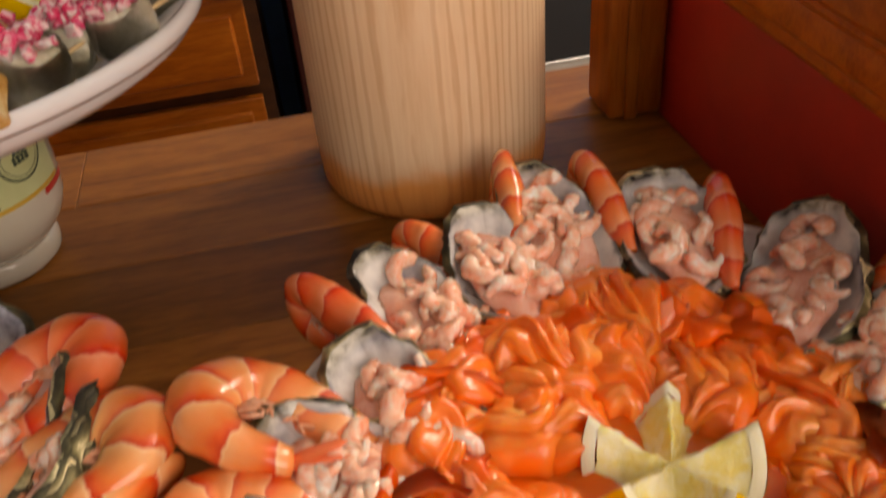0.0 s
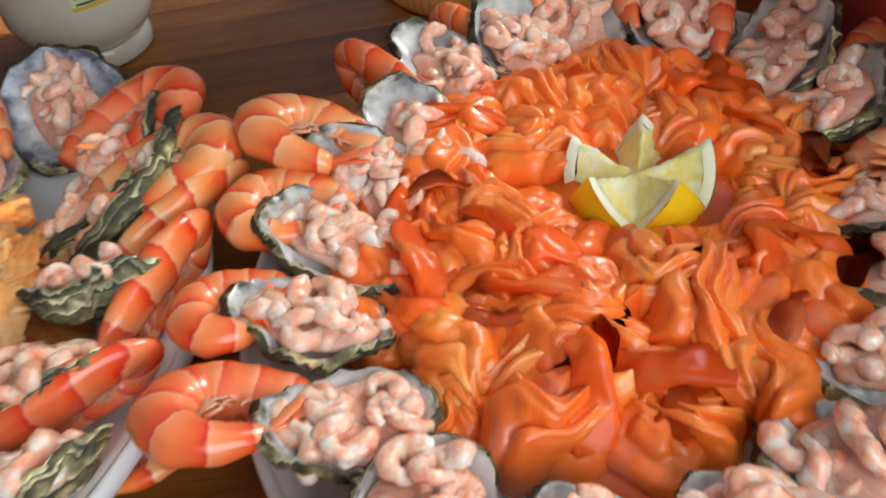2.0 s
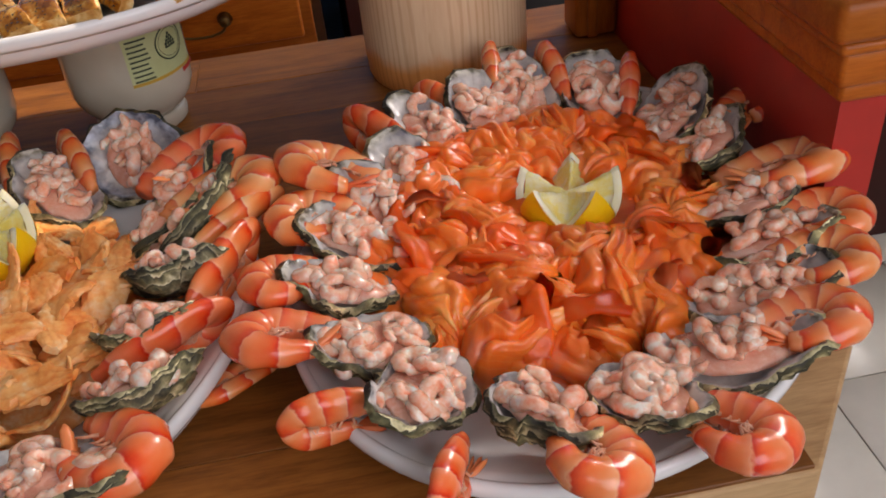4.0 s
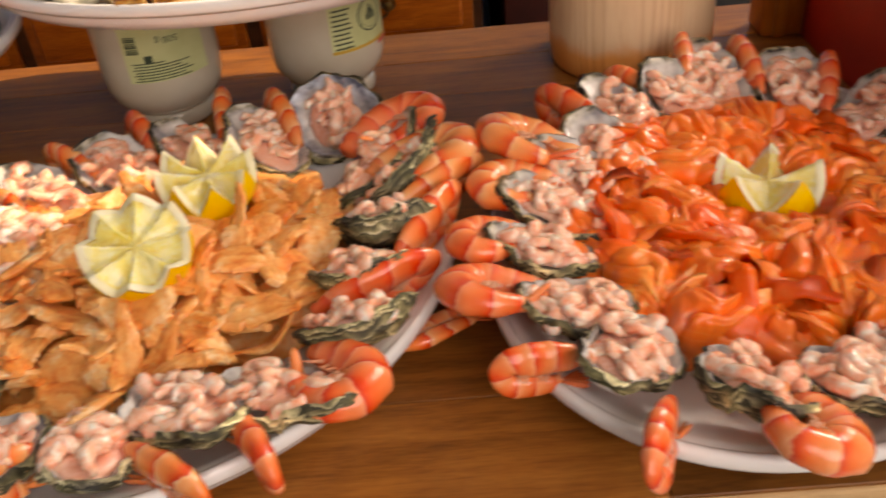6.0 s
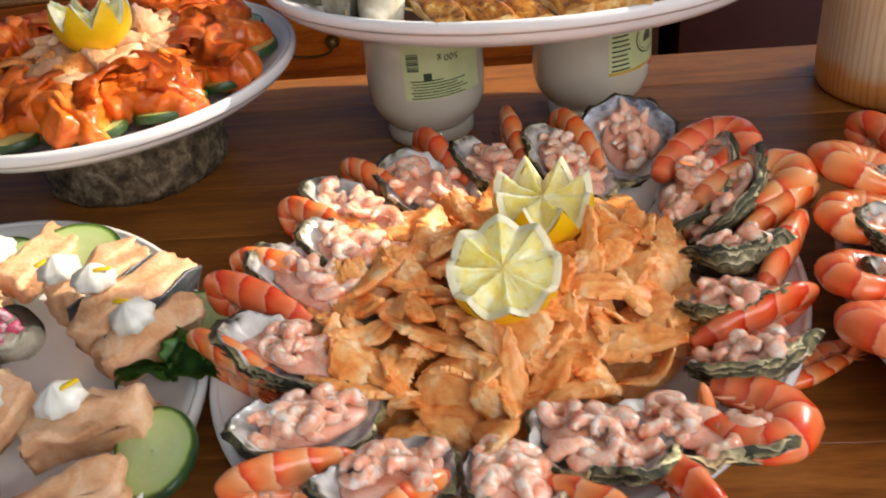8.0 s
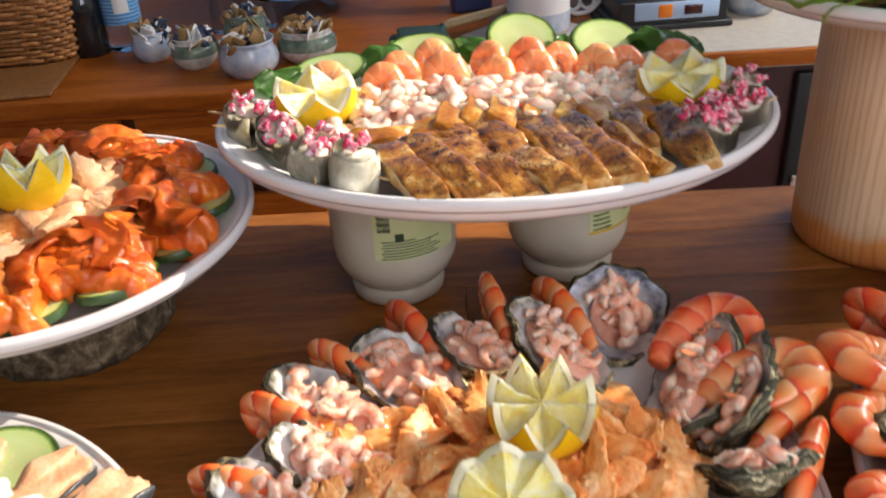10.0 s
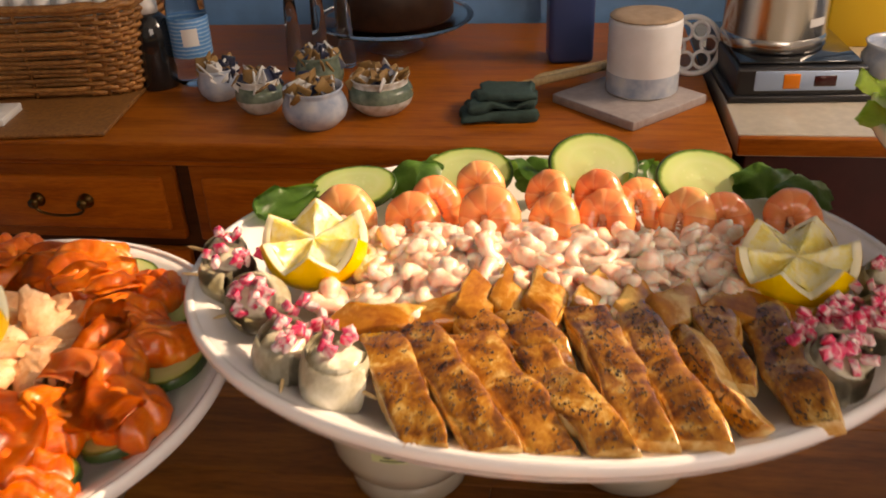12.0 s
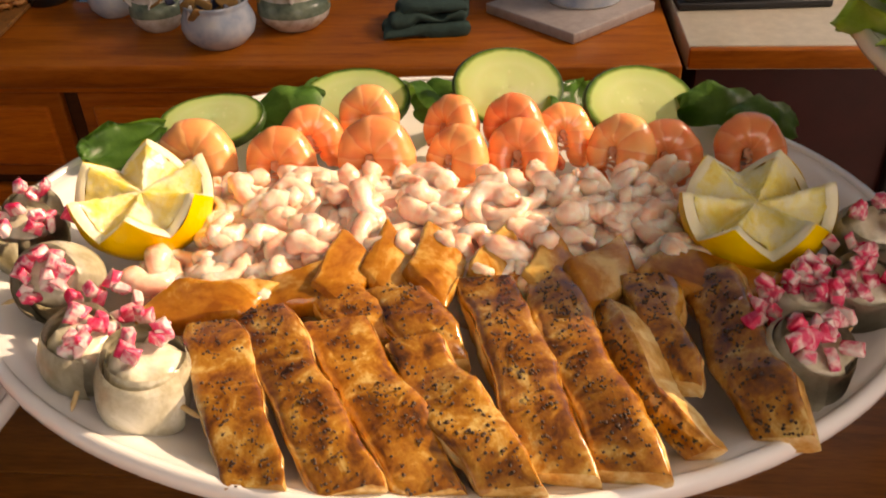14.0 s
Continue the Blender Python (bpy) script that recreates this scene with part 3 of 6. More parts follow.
def tube(points, radii, steps=8, flat=1.0, caps=True):
    """A round bar along points, of changing radius."""
    bm = bmesh.new()
    pts = [Vector(p) for p in points]
    up = Vector((0, 0, 1))
    rings = []
    for i, p in enumerate(pts):
        d = (pts[min(i + 1, len(pts) - 1)] - pts[max(i - 1, 0)]).normalized()
        side = d.cross(up)
        side = side.normalized() if side.length > 1e-4 else Vector((1, 0, 0))
        top = side.cross(d)
        r = radii[i] if isinstance(radii, (list, tuple)) else radii
        rings.append([bm.verts.new(p + side * r * math.cos(2 * math.pi * k / steps) + top * r * flat * math.sin(2 * math.pi * k / steps)) for k in range(steps)])
    for a, b in zip(rings, rings[1:]):
        for k in range(steps):
            bm.faces.new((a[k], a[(k + 1) % steps], b[(k + 1) % steps], b[k]))
    if caps:
        bm.faces.new(rings[0][::-1])
        bm.faces.new(rings[-1])
    bmesh.ops.recalc_face_normals(bm, faces=bm.faces)
    return bm


def platter(at, a, b, height, label, kind_name="oval_platter", group="serving platters"):
    """A shallow glazed dish with a rolled rim. at: the middle of its foot."""
    o, h = b / a, height
    dish = thing(kind_name, label, "platter", at, group)
    part("dish", turned([(0, 0.006), (0.66 * a, 0.006), (0.80 * a, 0.35 * h), (0.93 * a, 0.88 * h), (0.972 * a, h - 0.0008), (0.985 * a, h - 0.0030),
                         (0.981 * a, h - 0.0080), (0.965 * a, 0.50 * h), (0.92 * a, 0.28 * h), (0.80 * a, 0.10 * h), (0.70 * a, 0.0025), (0, 0.0025)], 96, o), china, dish)
    part("rim", turned([(0.970 * a, h - 0.0015), (0.972 * a, h), (0.980 * a, h + 0.0006), (0.992 * a, h + 0.0004), (1.0 * a, h - 0.0022), (0.998 * a, h - 0.0065), (0.988 * a, h - 0.0090), (0.976 * a, h - 0.0070), (0.970 * a, h - 0.0015)], 96, o), china, dish)
    part("foot_ring", turned([(0.655 * a, 0.0024), (0.655 * a, 0.0003), (0.665 * a, 0.0), (0.690 * a, 0.0), (0.700 * a, 0.0005), (0.703 * a, 0.0024)], 96, o), china, dish)
    return dish


def grid(rings, closed=True, caps=True, solid=0.0):
    """A skin over rings of points, with u along the rings and v round them."""
    bm = bmesh.new()
    layer = bm.loops.layers.uv.new("UVMap")
    made = [[bm.verts.new(p) for p in ring] for ring in rings]
    n, k = len(rings), len(rings[0])
    for i in range(n - 1):
        for j in range(k if closed else k - 1):
            j2 = (j + 1) % k
            f = bm.faces.new((made[i][j], made[i][j2], made[i + 1][j2], made[i + 1][j]))
            for loop, (a, b) in zip(f.loops, ((i, j), (i, j + 1), (i + 1, j + 1), (i + 1, j))):
                loop[layer].uv = (a / (n - 1), b / (k if closed else k - 1))
    if closed and caps:
        bm.faces.new(made[0][::-1])
        bm.faces.new(made[-1])
    if solid:
        bmesh.ops.solidify(bm, geom=bm.faces[:], thickness=solid)
    bmesh.ops.recalc_face_normals(bm, faces=bm.faces)
    return bm


def wobble(p, scale, size, seed=0.0):
    """A smooth random shift for the point p."""
    q = Vector(p) * scale + Vector((seed * 7.3, seed * 3.1, seed * 5.7))
    return noise.noise_vector(q) * size


def lumpy(bm, scale, size, seed=0.0):
    for v in bm.verts:
        v.co += wobble(v.co, scale, size, seed)
    return bm


def frames_along(points):
    """Side and top vectors that follow a line in its own plane."""
    pts = [Vector(p) for p in points]
    out = []
    for i, p in enumerate(pts):
        d = (pts[min(i + 1, len(pts) - 1)] - pts[max(i - 1, 0)]).normalized()
        out.append((p, d))
    return out


# ---- food, one builder for each kind ----
def prawn_line(hook, n=52, reach=0.062, folded=False):
    """Centre line in the plane of the bend: straight, then curled back to its left."""
    pts, x, y, a = [], 0.0, 0.0, -8.0 if hook > 0 else 8.0
    step = reach * 1.62 / n
    for i in range(n + 1):
        pts.append(Vector((x, y, 0)))
        u = i / n
        x, y = x + step * math.cos(radians(a)), y + step * math.sin(radians(a))
        if folded:
            a += (hook / n) * (0.25 if u < 0.42 else 2.6 if u < 0.68 else 0.2)
        else:
            a += (hook / n) * (0.30 if u < 0.32 else 1.65 if u < 0.80 else 0.8)
    return pts


def make_prawn(hook, seed, folded=False, skin=None, reach=0.062):
    """A cooked, headless prawn. It starts at the origin, points along x and curls towards y."""
    side_of = 1 if hook > 0 else -1
    lateral = 0.72 if folded else 0.88
    pts = prawn_line(hook, reach=reach, folded=folded)
    n = len(pts) - 1
    ob = thing("prawn", "cooked orange-red prawn, shell on, curled on the seafood platter", "prawn", group="prawns on the platters")
    rings = []
    for i, (p, d) in enumerate(frames_along(pts)):
        u = i / n
        side = Vector((-d.y, d.x, 0)) * side_of
        seg = (u * 8.0) % 1.0
        r = 0.0122 * float(np.interp(u, (0, 0.12, 0.3, 0.5, 0.7, 0.88, 1), (0.56, 0.80, 1.0, 1.0, 0.82, 0.58, 0.40)))
        r *= 0.97 + 0.055 * seg
        if folded:
            r *= 1.05 - 0.42 * math.exp(-((u - 0.56) / 0.13) ** 2)
        if u < 0.04:
            r *= 0.86
        rings.append([p - side * r * math.cos(2 * math.pi * k / 16) * 1.05 + Vector((0, 0, r * lateral * math.sin(2 * math.pi * k / 16))) for k in range(16)])
    part("body", lumpy(grid(rings), 90, 0.0012, seed), skin or prawn_mat, ob)
    tip, way = pts[-1], (pts[-1] - pts[-2]).normalized()
    side = Vector((-way.y, way.x, 0))
    fan = bmesh.new()
    for k in range(-2, 3):
        a = Vector(tip) - way * 0.002
        d = (way + Vector((0, 0, 0.32 * k))).normalized()
        join(fan, tube([a, a + d * 0.008, a + d * 0.016, a + d * 0.019], [0.0014, 0.0030, 0.0026, 0.0006], 6, 0.35))
    part("tail", fan, skin or prawn_mat, ob)
    rng = random.Random(seed)
    legs = bmesh.new()
    for k in range(12):
        i = int(n * (0.16 + 0.055 * k))
        p, d = pts[i], (pts[min(i + 1, n)] - pts[i - 1]).normalized()
        side = Vector((-d.y, d.x, 0)) * side_of
        for s in (-1, 1):
            a = p + side * 0.0095 + Vector((0, 0, 0.003 * s))
            b = a + side * 0.005 + d * rng.uniform(-0.004, 0.004) + Vector((0, 0, 0.002 * s))
            c = b + side * 0.002 + d * rng.uniform(-0.006, 0.002)
            join(legs, tube([a, b, c], [0.0011, 0.0008, 0.0003], 5))
    tagged(part("leg_fringe", legs, leg_mat, ob), kind="stuff")
    return ob


def shell_outline(s, length, width):
    """Half width of an oyster shell at s from its beak (0) to its lip (1)."""
    return width / 2 * (0.26 + 0.74 * math.sin(math.pi * (0.10 + 0.66 * s)) ** 1.2) * math.sqrt(max(0.0, 1 - max(0, (s - 0.62) / 0.38) ** 2.2)) * (1 if s > 0.06 else 0.55 + 7.5 * s)


def make_shell(length, width, depth, seed):
    """Outer skin and lining of one oyster half, beak at the origin, along x."""
    steps = 56
    rim = []
    for k in range(steps):
        a = 2 * math.pi * k / steps
        s = 0.5 - 0.5 * math.cos(a)
        y = shell_outline(s, length, width) * (1 if a < math.pi else -1)
        p = Vector((s * length, y, 0))
        p += wobble((p.x * 90, p.y * 90, seed), 1.0, 0.0028) + wobble((p.x * 300, p.y * 300, seed), 1.0, 0.0012)
        p.z += 0.004 * (s < 0.3) - 0.003 * math.sin(math.pi * s)
        rim.append(p)
    mid = Vector((0.55 * length, 0, 0))

    def ring(f, z, rough, at):
        out = []
        for p in rim:
            q = mid.lerp(p, f)
            q.z = p.z * f + z
            q += wobble((q.x * 140, q.y * 140, at * 9 + seed), 1.0, rough)
            out.append(q)
        return out

    outer = [ring(1.0, 0, 0, 0), ring(1.10, -0.0025, 0.0022, 1), ring(1.02, -0.20 * depth, 0.003, 2), ring(1.05, -0.30 * depth, 0.003, 3), ring(0.86, -0.55 * depth, 0.002, 4),
             ring(0.88, -0.62 * depth, 0.002, 5), ring(0.66, -0.85 * depth, 0.002, 6), ring(0.4, -0.97 * depth, 0.001, 7), ring(0.02, -depth, 0, 8)]
    inner = [ring(1.0, 0, 0, 0), ring(0.93, -0.0010, 0.0004, 11), ring(0.84, -0.28 * depth, 0.0004, 12), ring(0.62, -0.52 * depth, 0.0004, 13), ring(0.3, -0.6 * depth, 0, 14), ring(0.02, -0.6 * depth, 0, 15)]

    def skin(rings):
        bm = bmesh.new()
        layer = bm.loops.layers.uv.new("UVMap")
        vs = [[bm.verts.new(p) for p in r] for r in rings]
        for i in range(len(rings) - 1):
            for k in range(steps):
                k2 = (k + 1) % steps
                f = bm.faces.new((vs[i][k], vs[i][k2], vs[i + 1][k2], vs[i + 1][k]))
                for loop, (a, b) in zip(f.loops, ((k, i), (k + 1, i), (k + 1, i + 1), (k, i + 1))):
                    loop[layer].uv = (a / steps, b / (len(rings) - 1))
        bmesh.ops.recalc_face_normals(bm, faces=bm.faces)
        return bm

    up = skin(inner)
    if sum(f.normal.z for f in up.faces) < 0:
        bmesh.ops.reverse_faces(up, faces=up.faces[:])
    return link_mesh("shell", skin(outer), shell_mat), link_mesh("lining", up, blue_nacre_mat if width > 0.06 else nacre_mat)


def shrimp_mesh(seed, turn=230, size=0.030, material=None, fat=0.0058):
    """A small peeled shrimp: fat end, ringed body, thin tail."""
    rng = random.Random(seed)
    pts, x, y, a = [], 0.0, 0.0, -turn / 2
    n = 20
    for i in range(n + 1):
        pts.append(Vector((x, y, 0.0022 * math.sin(i * 0.35 + seed))))
        x, y, a = x + size / n * math.cos(radians(a)), y + size / n * math.sin(radians(a)), a + turn / n * rng.uniform(0.7, 1.3)
    c = sum(pts, Vector()) / len(pts)
    rings = []
    for i, (p, d) in enumerate(frames_along([q - c for q in pts])):
        u = i / n
        side = Vector((-d.y, d.x, 0))
        r = fat * min(1.0, 0.55 + u * 4) * (1.0 - 0.62 * u ** 1.8) * (1.0 + 0.055 * math.sin(u * 40))
        r = max(r, 0.0006)
        rings.append([p - side * r * (1.12 if math.cos(2 * math.pi * k / 10) > 0 else 0.9) * math.cos(2 * math.pi * k / 10) + Vector((0, 0, r * 0.88 * math.sin(2 * math.pi * k / 10))) for k in range(10)])
    return link_mesh("shrimp", lumpy(lumpy(grid(rings), 160, 0.0016, seed), 500, 0.0007, seed), material or shrimp_mat)


SHRIMPS = [shrimp_mesh(k, t, s) for k, (t, s) in enumerate(((250, 0.038), (200, 0.034), (280, 0.042), (130, 0.029), (80, 0.024), (230, 0.041)))]
PINK_SHRIMPS = [shrimp_mesh(k + 20, t, s, oyster_shrimp_mat, 0.0068) for k, (t, s) in enumerate(((240, 0.036), (190, 0.034), (280, 0.040), (110, 0.028), (220, 0.041)))]
SHELLS = [make_shell(l, w, d, 11.3 * k) for k, (l, w, d) in enumerate(((0.080, 0.048, 0.017), (0.074, 0.044, 0.015), (0.084, 0.052, 0.018), (0.070, 0.046, 0.016), (0.068, 0.064, 0.014)))]


def set_under(name, data, parent, m):
    ob = new(name, data)
    ob.parent = parent
    ob.matrix_basis = m
    return ob


def oyster(at, which, seed, length, label, shrimps=9):
    """An oyster half shell with small peeled shrimps heaped in it."""
    rng = random.Random(seed)
    shell, lining = SHELLS[which]
    f = length / (0.080, 0.074, 0.084, 0.070, 0.068)[which]
    ob = thing("oyster", label, "oyster", at, "oysters round the platters")
    s = Matrix.Diagonal((f, (0.5 + 0.5 * f) * 1.08, 1, 1))
    set_under("shell", shell, ob, s)
    set_under("lining", lining, ob, s)
    meat = turned([(0, -0.004), (0.6, -0.003), (0.95, 0.0), (0.9, 0.003), (0.5, 0.005), (0, 0.006)], 20)
    bmesh.ops.scale(meat, vec=(length * 0.41, 0.0180, 0.85), verts=meat.verts)
    bmesh.ops.translate(meat, vec=(length * 0.54, 0, -0.0050), verts=meat.verts)
    part("oyster_meat", lumpy(meat, 110, 0.0025, seed), oyster_meat_mat, ob)
    for k in range(shrimps):
        a, r = rng.uniform(0, 6.28), math.sqrt(rng.random())
        m = Matrix.Translation((length * (0.51 + 0.37 * r * math.cos(a)), 0.0155 * r * math.sin(a), -0.0025 + 0.0045 * (k / shrimps) + 0.0050 * (1 - r)))
        m = m @ Euler((rng.uniform(-0.45, 0.45), rng.uniform(-0.45, 0.45), rng.uniform(0, 6.28))).to_matrix().to_4x4() @ Matrix.Scale(rng.uniform(0.58, 0.82), 4)
        set_under("shrimp", PINK_SHRIMPS[rng.randrange(5)], ob, m)
    return ob


def make_lemon(points, tip, valley, radius, seed, label):
    """Half a lemon cut into a crown of points; its axis is z and the middle of the cut is the origin."""
    per = 16
    steps = points * per
    ob = thing("lemon_crown", label, "lemon", group="lemon crowns")

    def edge(k):
        t = abs(((k / per) % 1.0) - 0.5) * 2
        return valley + (tip - valley) * t

    def around(k, r, z):
        a = 2 * math.pi * k / steps
        return Vector((r * math.cos(a), r * math.sin(a), z))

    def peel_radius(z):
        low = -radius * 1.05
        h = min(1.0, max(0.0, (z - low) / (0.0 - low)))
        return radius * math.sqrt(max(0.0, 1 - (1 - h) ** 2.1)) if z < 0 else radius * (1 - 0.10 * (z / 0.02) ** 2)

    rows = 10
    rings = []
    for i in range(rows + 1):
        u = i / rows
        rings.append([around(k, max(0.0015, peel_radius(z)), z) for k in range(steps) for z in (edge(k) + (-radius * 1.04 - edge(k)) * u,)])
    part("peel", lumpy(grid(rings, caps=False), 60, 0.0012, seed), peel_mat, ob)
    lip, cut = [], []
    for i in range(4):
        f = 1.0 - 0.15 * i / 3
        lip.append([around(k, peel_radius(edge(k)) * f, edge(k) * f ** 1.15 + 0.0006 * math.sin(math.pi * i / 3)) for k in range(steps)])
    for i in range(12):
        f = 0.85 * (1 - i / 11) + 0.004
        cut.append([around(k, peel_radius(edge(k)) * f, edge(k) * f ** 1.15 - (0.0004 + 0.0016 * math.sin(math.pi * ((2 * k / per) % 1.0)) ** 0.7) * math.sin(math.pi * min(1, f / 0.85)) ** 0.5) for k in range(steps)])
    part("pith", grid(lip, caps=False), pith_mat, ob)
    part("pulp", lumpy(lumpy(grid(cut, caps=False), 120, 0.0010, seed), 420, 0.0010, seed), pulp_mat, ob)
    return ob


def bundle_mesh(seed, material, length, width, height, rose, pleats=1.7, fine=0.0):
    """Salmon slices laid down in a soft bundle: pleats that fan out, or folds wound like a rose."""
    n, k = 26, 96
    pivot = Vector((-0.70 * length, 0.25 * width * math.sin(seed * 5), 0))
    rings = []
    for i in range(n + 1):
        s = 0.03 + 0.97 * i / n
        row = []
        for j in range(k):
            a = 2 * math.pi * j / k
            c, d = math.cos(a), math.sin(a)
            out = 1 + 0.30 * noise.noise(Vector((c * 1.1, d * 1.1, seed * 3.7)))
            x, y = length / 2 * s * c * out, width / 2 * s * d * out
            z = height * max(0.0, 1 - s ** 2.4) ** 0.6
            normal = Vector((x / length ** 2, y / width ** 2, (z + 0.004) / (4 * height ** 2) * 0.6)).normalized()
            warp = noise.noise(Vector((x * 45, y * 45, seed)))
            if rose:
                phase = 2 * math.pi * 2.1 * s + a * (1 if seed % 2 else -1) + 1.6 * warp
                fold, amp = abs(math.sin(phase / 2)) ** 0.7, 0.0075 * s
            else:
                phase = 2 * math.pi * pleats * math.atan2(y - pivot.y, x - pivot.x) + 4.2 * warp + seed
                fold, amp = abs(math.sin(phase)) ** 0.75 + fine * abs(math.sin(2.3 * phase + 5 * warp)), 0.0064 * (0.75 + 0.8 * noise.noise(Vector((x * 60, y * 60, seed + 5))))
            p = Vector((x, y, z)) + normal * (fold - 0.5) * amp
            row.append(p + wobble((x * 50, y * 50, seed), 1.0, 0.006) + wobble((x * 190, y * 190, seed), 1.0, 0.0008))
        rings.append(row)
    rings.append([Vector((p.x * 0.85, p.y * 0.85, -0.016)) for p in rings[-1]])
    return link_mesh("slice", grid(rings), material)


def fold_mesh(seed, material, length, width, puff=0.0048):
    """A thin slice of smoked salmon doubled over along its length, with soft bends and a wavy free edge."""
    rng = random.Random(seed)
    n, k = 30, 34
    bow, arch, twist = rng.uniform(-0.9, 0.9), rng.uniform(0.25, 0.9), rng.uniform(-0.5, 0.5)
    share, phase = rng.uniform(0.55, 0.95), rng.uniform(0, 6.28)
    rings = []
    for i in range(n + 1):
        u = i / n
        w = width * (0.50 + 0.50 * math.sin(math.pi * (0.10 + 0.80 * u)) ** 0.7) * (1 + 0.16 * noise.noise(Vector((u * 3.0, seed, 0))))
        r = puff * (0.75 + 0.6 * noise.noise(Vector((u * 2.6, seed, 5)))) * (0.45 + 0.55 * math.sin(math.pi * (0.06 + 0.88 * u)))
        a = bow * (u - 0.5)
        cx, cy = length * (u - 0.5) * math.cos(a * 0.5), length * (u - 0.5) * math.sin(a) + 0.004 * math.sin(5 * u + phase)
        cz = 0.011 * arch * math.sin(math.pi * u) ** 0.9
        row = []
        bend = math.pi * r
        total = w + bend + w * share
        for j in range(k):
            d = total * j / (k - 1)
            if d < w:
                y, z = -w / 2 + d, 0.0
            elif d < w + bend:
                q = (d - w) / r
                y, z = w / 2 + r * math.sin(q), r * (1 - math.cos(q))
            else:
                q = (d - w - bend) / (w * share)
                y, z = w / 2 - (d - w - bend), 2 * r * (1 - 0.35 * q) + 0.0060 * q ** 2 * noise.noise(Vector((u * 4.5, seed, 9))) + 0.0030 * q * math.sin(9 * u + phase)
            z += 0.0030 * math.sin(210 * y + 5 * u + phase + 3 * noise.noise(Vector((u * 2, y * 40, seed)))) * math.sin(math.pi * u)
            tilt = twist * (u - 0.5)
            y, z = y * math.cos(tilt) - z * math.sin(tilt), y * math.sin(tilt) + z * math.cos(tilt)
            p = Vector((cx - y * math.sin(a), cy + y * math.cos(a), cz + z - 9.0 * y * y))
            row.append(p + wobble((p.x * 38, p.y * 38, seed), 1.0, 0.0060) + wobble((p.x * 110, p.y * 110, seed + 3), 1.0, 0.0016))
        rings.append(row)
    return link_mesh("slice", grid(rings, closed=False, solid=0.0014), material)


BUNDLES = [bundle_mesh(k * 1.0 + 1, fold_mat, 0.044 + 0.006 * (k % 3), 0.030 + 0.005 * (k % 2), 0.014 + 0.002 * (k % 3), k in (2, 6, 9), 1.9, 0.22) for k in range(12)]
LARGE_BUNDLES = [bundle_mesh(k * 1.3 + 21, deep_salmon_mat, 0.082 + 0.008 * (k % 2), 0.058, 0.022, k == 3, 1.9, 0.15) for k in range(7)]
FOLDS = [fold_mesh(k * 2.3 + 1, brown_salmon_mat if k == 5 else salmon_mat, 0.048 + 0.006 * (k % 4), 0.020 + 0.003 * (k % 3)) for k in range(8)]
WIDE_FOLDS = [fold_mesh(k * 1.9 + 41, brown_salmon_mat if k in (3, 6) else deep_salmon_mat, 0.080 + 0.008 * (k % 3), 0.036 + 0.005 * (k % 2), 0.0062) for k in range(8)]


def flake_mesh(seed, material, size=(0.034, 0.016, 0.007)):
    """A flake of cooked fish: a long lens of thin leaves that break off in steps."""
    rng = random.Random(seed)
    n, k = 28, 20
    rings = []
    bend, slant, skew = rng.uniform(-0.9, 0.9), rng.uniform(0.3, 1.1) * rng.choice((-1, 1)), rng.uniform(-0.15, 0.15)
    for i in range(n + 1):
        u = i / n
        swell = max(0.30, math.sin(math.pi * u) ** 0.55)
        w, h = size[1] / 2 * swell * (1 + 0.14 * rng.uniform(-1, 1)), size[2] / 2 * max(0.2, swell ** 0.7)
        row = []
        for j in range(k):
            a = 2 * math.pi * j / k
            x, y = (u - 0.5) * size[0], w * math.cos(a) + skew * size[0] * (4 * (u - 0.5) ** 2)
            z = h * math.sin(a) + bend * 0.02 * (4 * (u - 0.5) ** 2)
            groove = ((y + slant * x) / 0.0046 + 0.7 * noise.noise(Vector((x * 120, y * 60, seed)))) % 1.0
            if math.sin(a) > 0:
                z += 0.0013 * groove * min(1.0, 2 * math.sin(a))
            row.append(Vector((x, y, z)))
        rings.append(row)
    bm = grid(rings)
    for v in bm.verts:
        v.co += wobble(v.co, 38, 0.0042, seed) + wobble(v.co, 150, 0.0006, seed + 2)
    data = link_mesh("flake", bm, material)
    data.set_sharp_from_angle(angle=radians(36))
    return data


FLAKES = [flake_mesh(k + 3, flake_mat, (0.034 + 0.007 * (k % 4), 0.015 + 0.004 * (k % 3), 0.0040 + 0.0012 * (k % 3))) for k in range(9)]
POACHED = [flake_mesh(k + 33, poached_mat, (0.032 + 0.006 * (k % 3), 0.019, 0.008)) for k in range(4)]


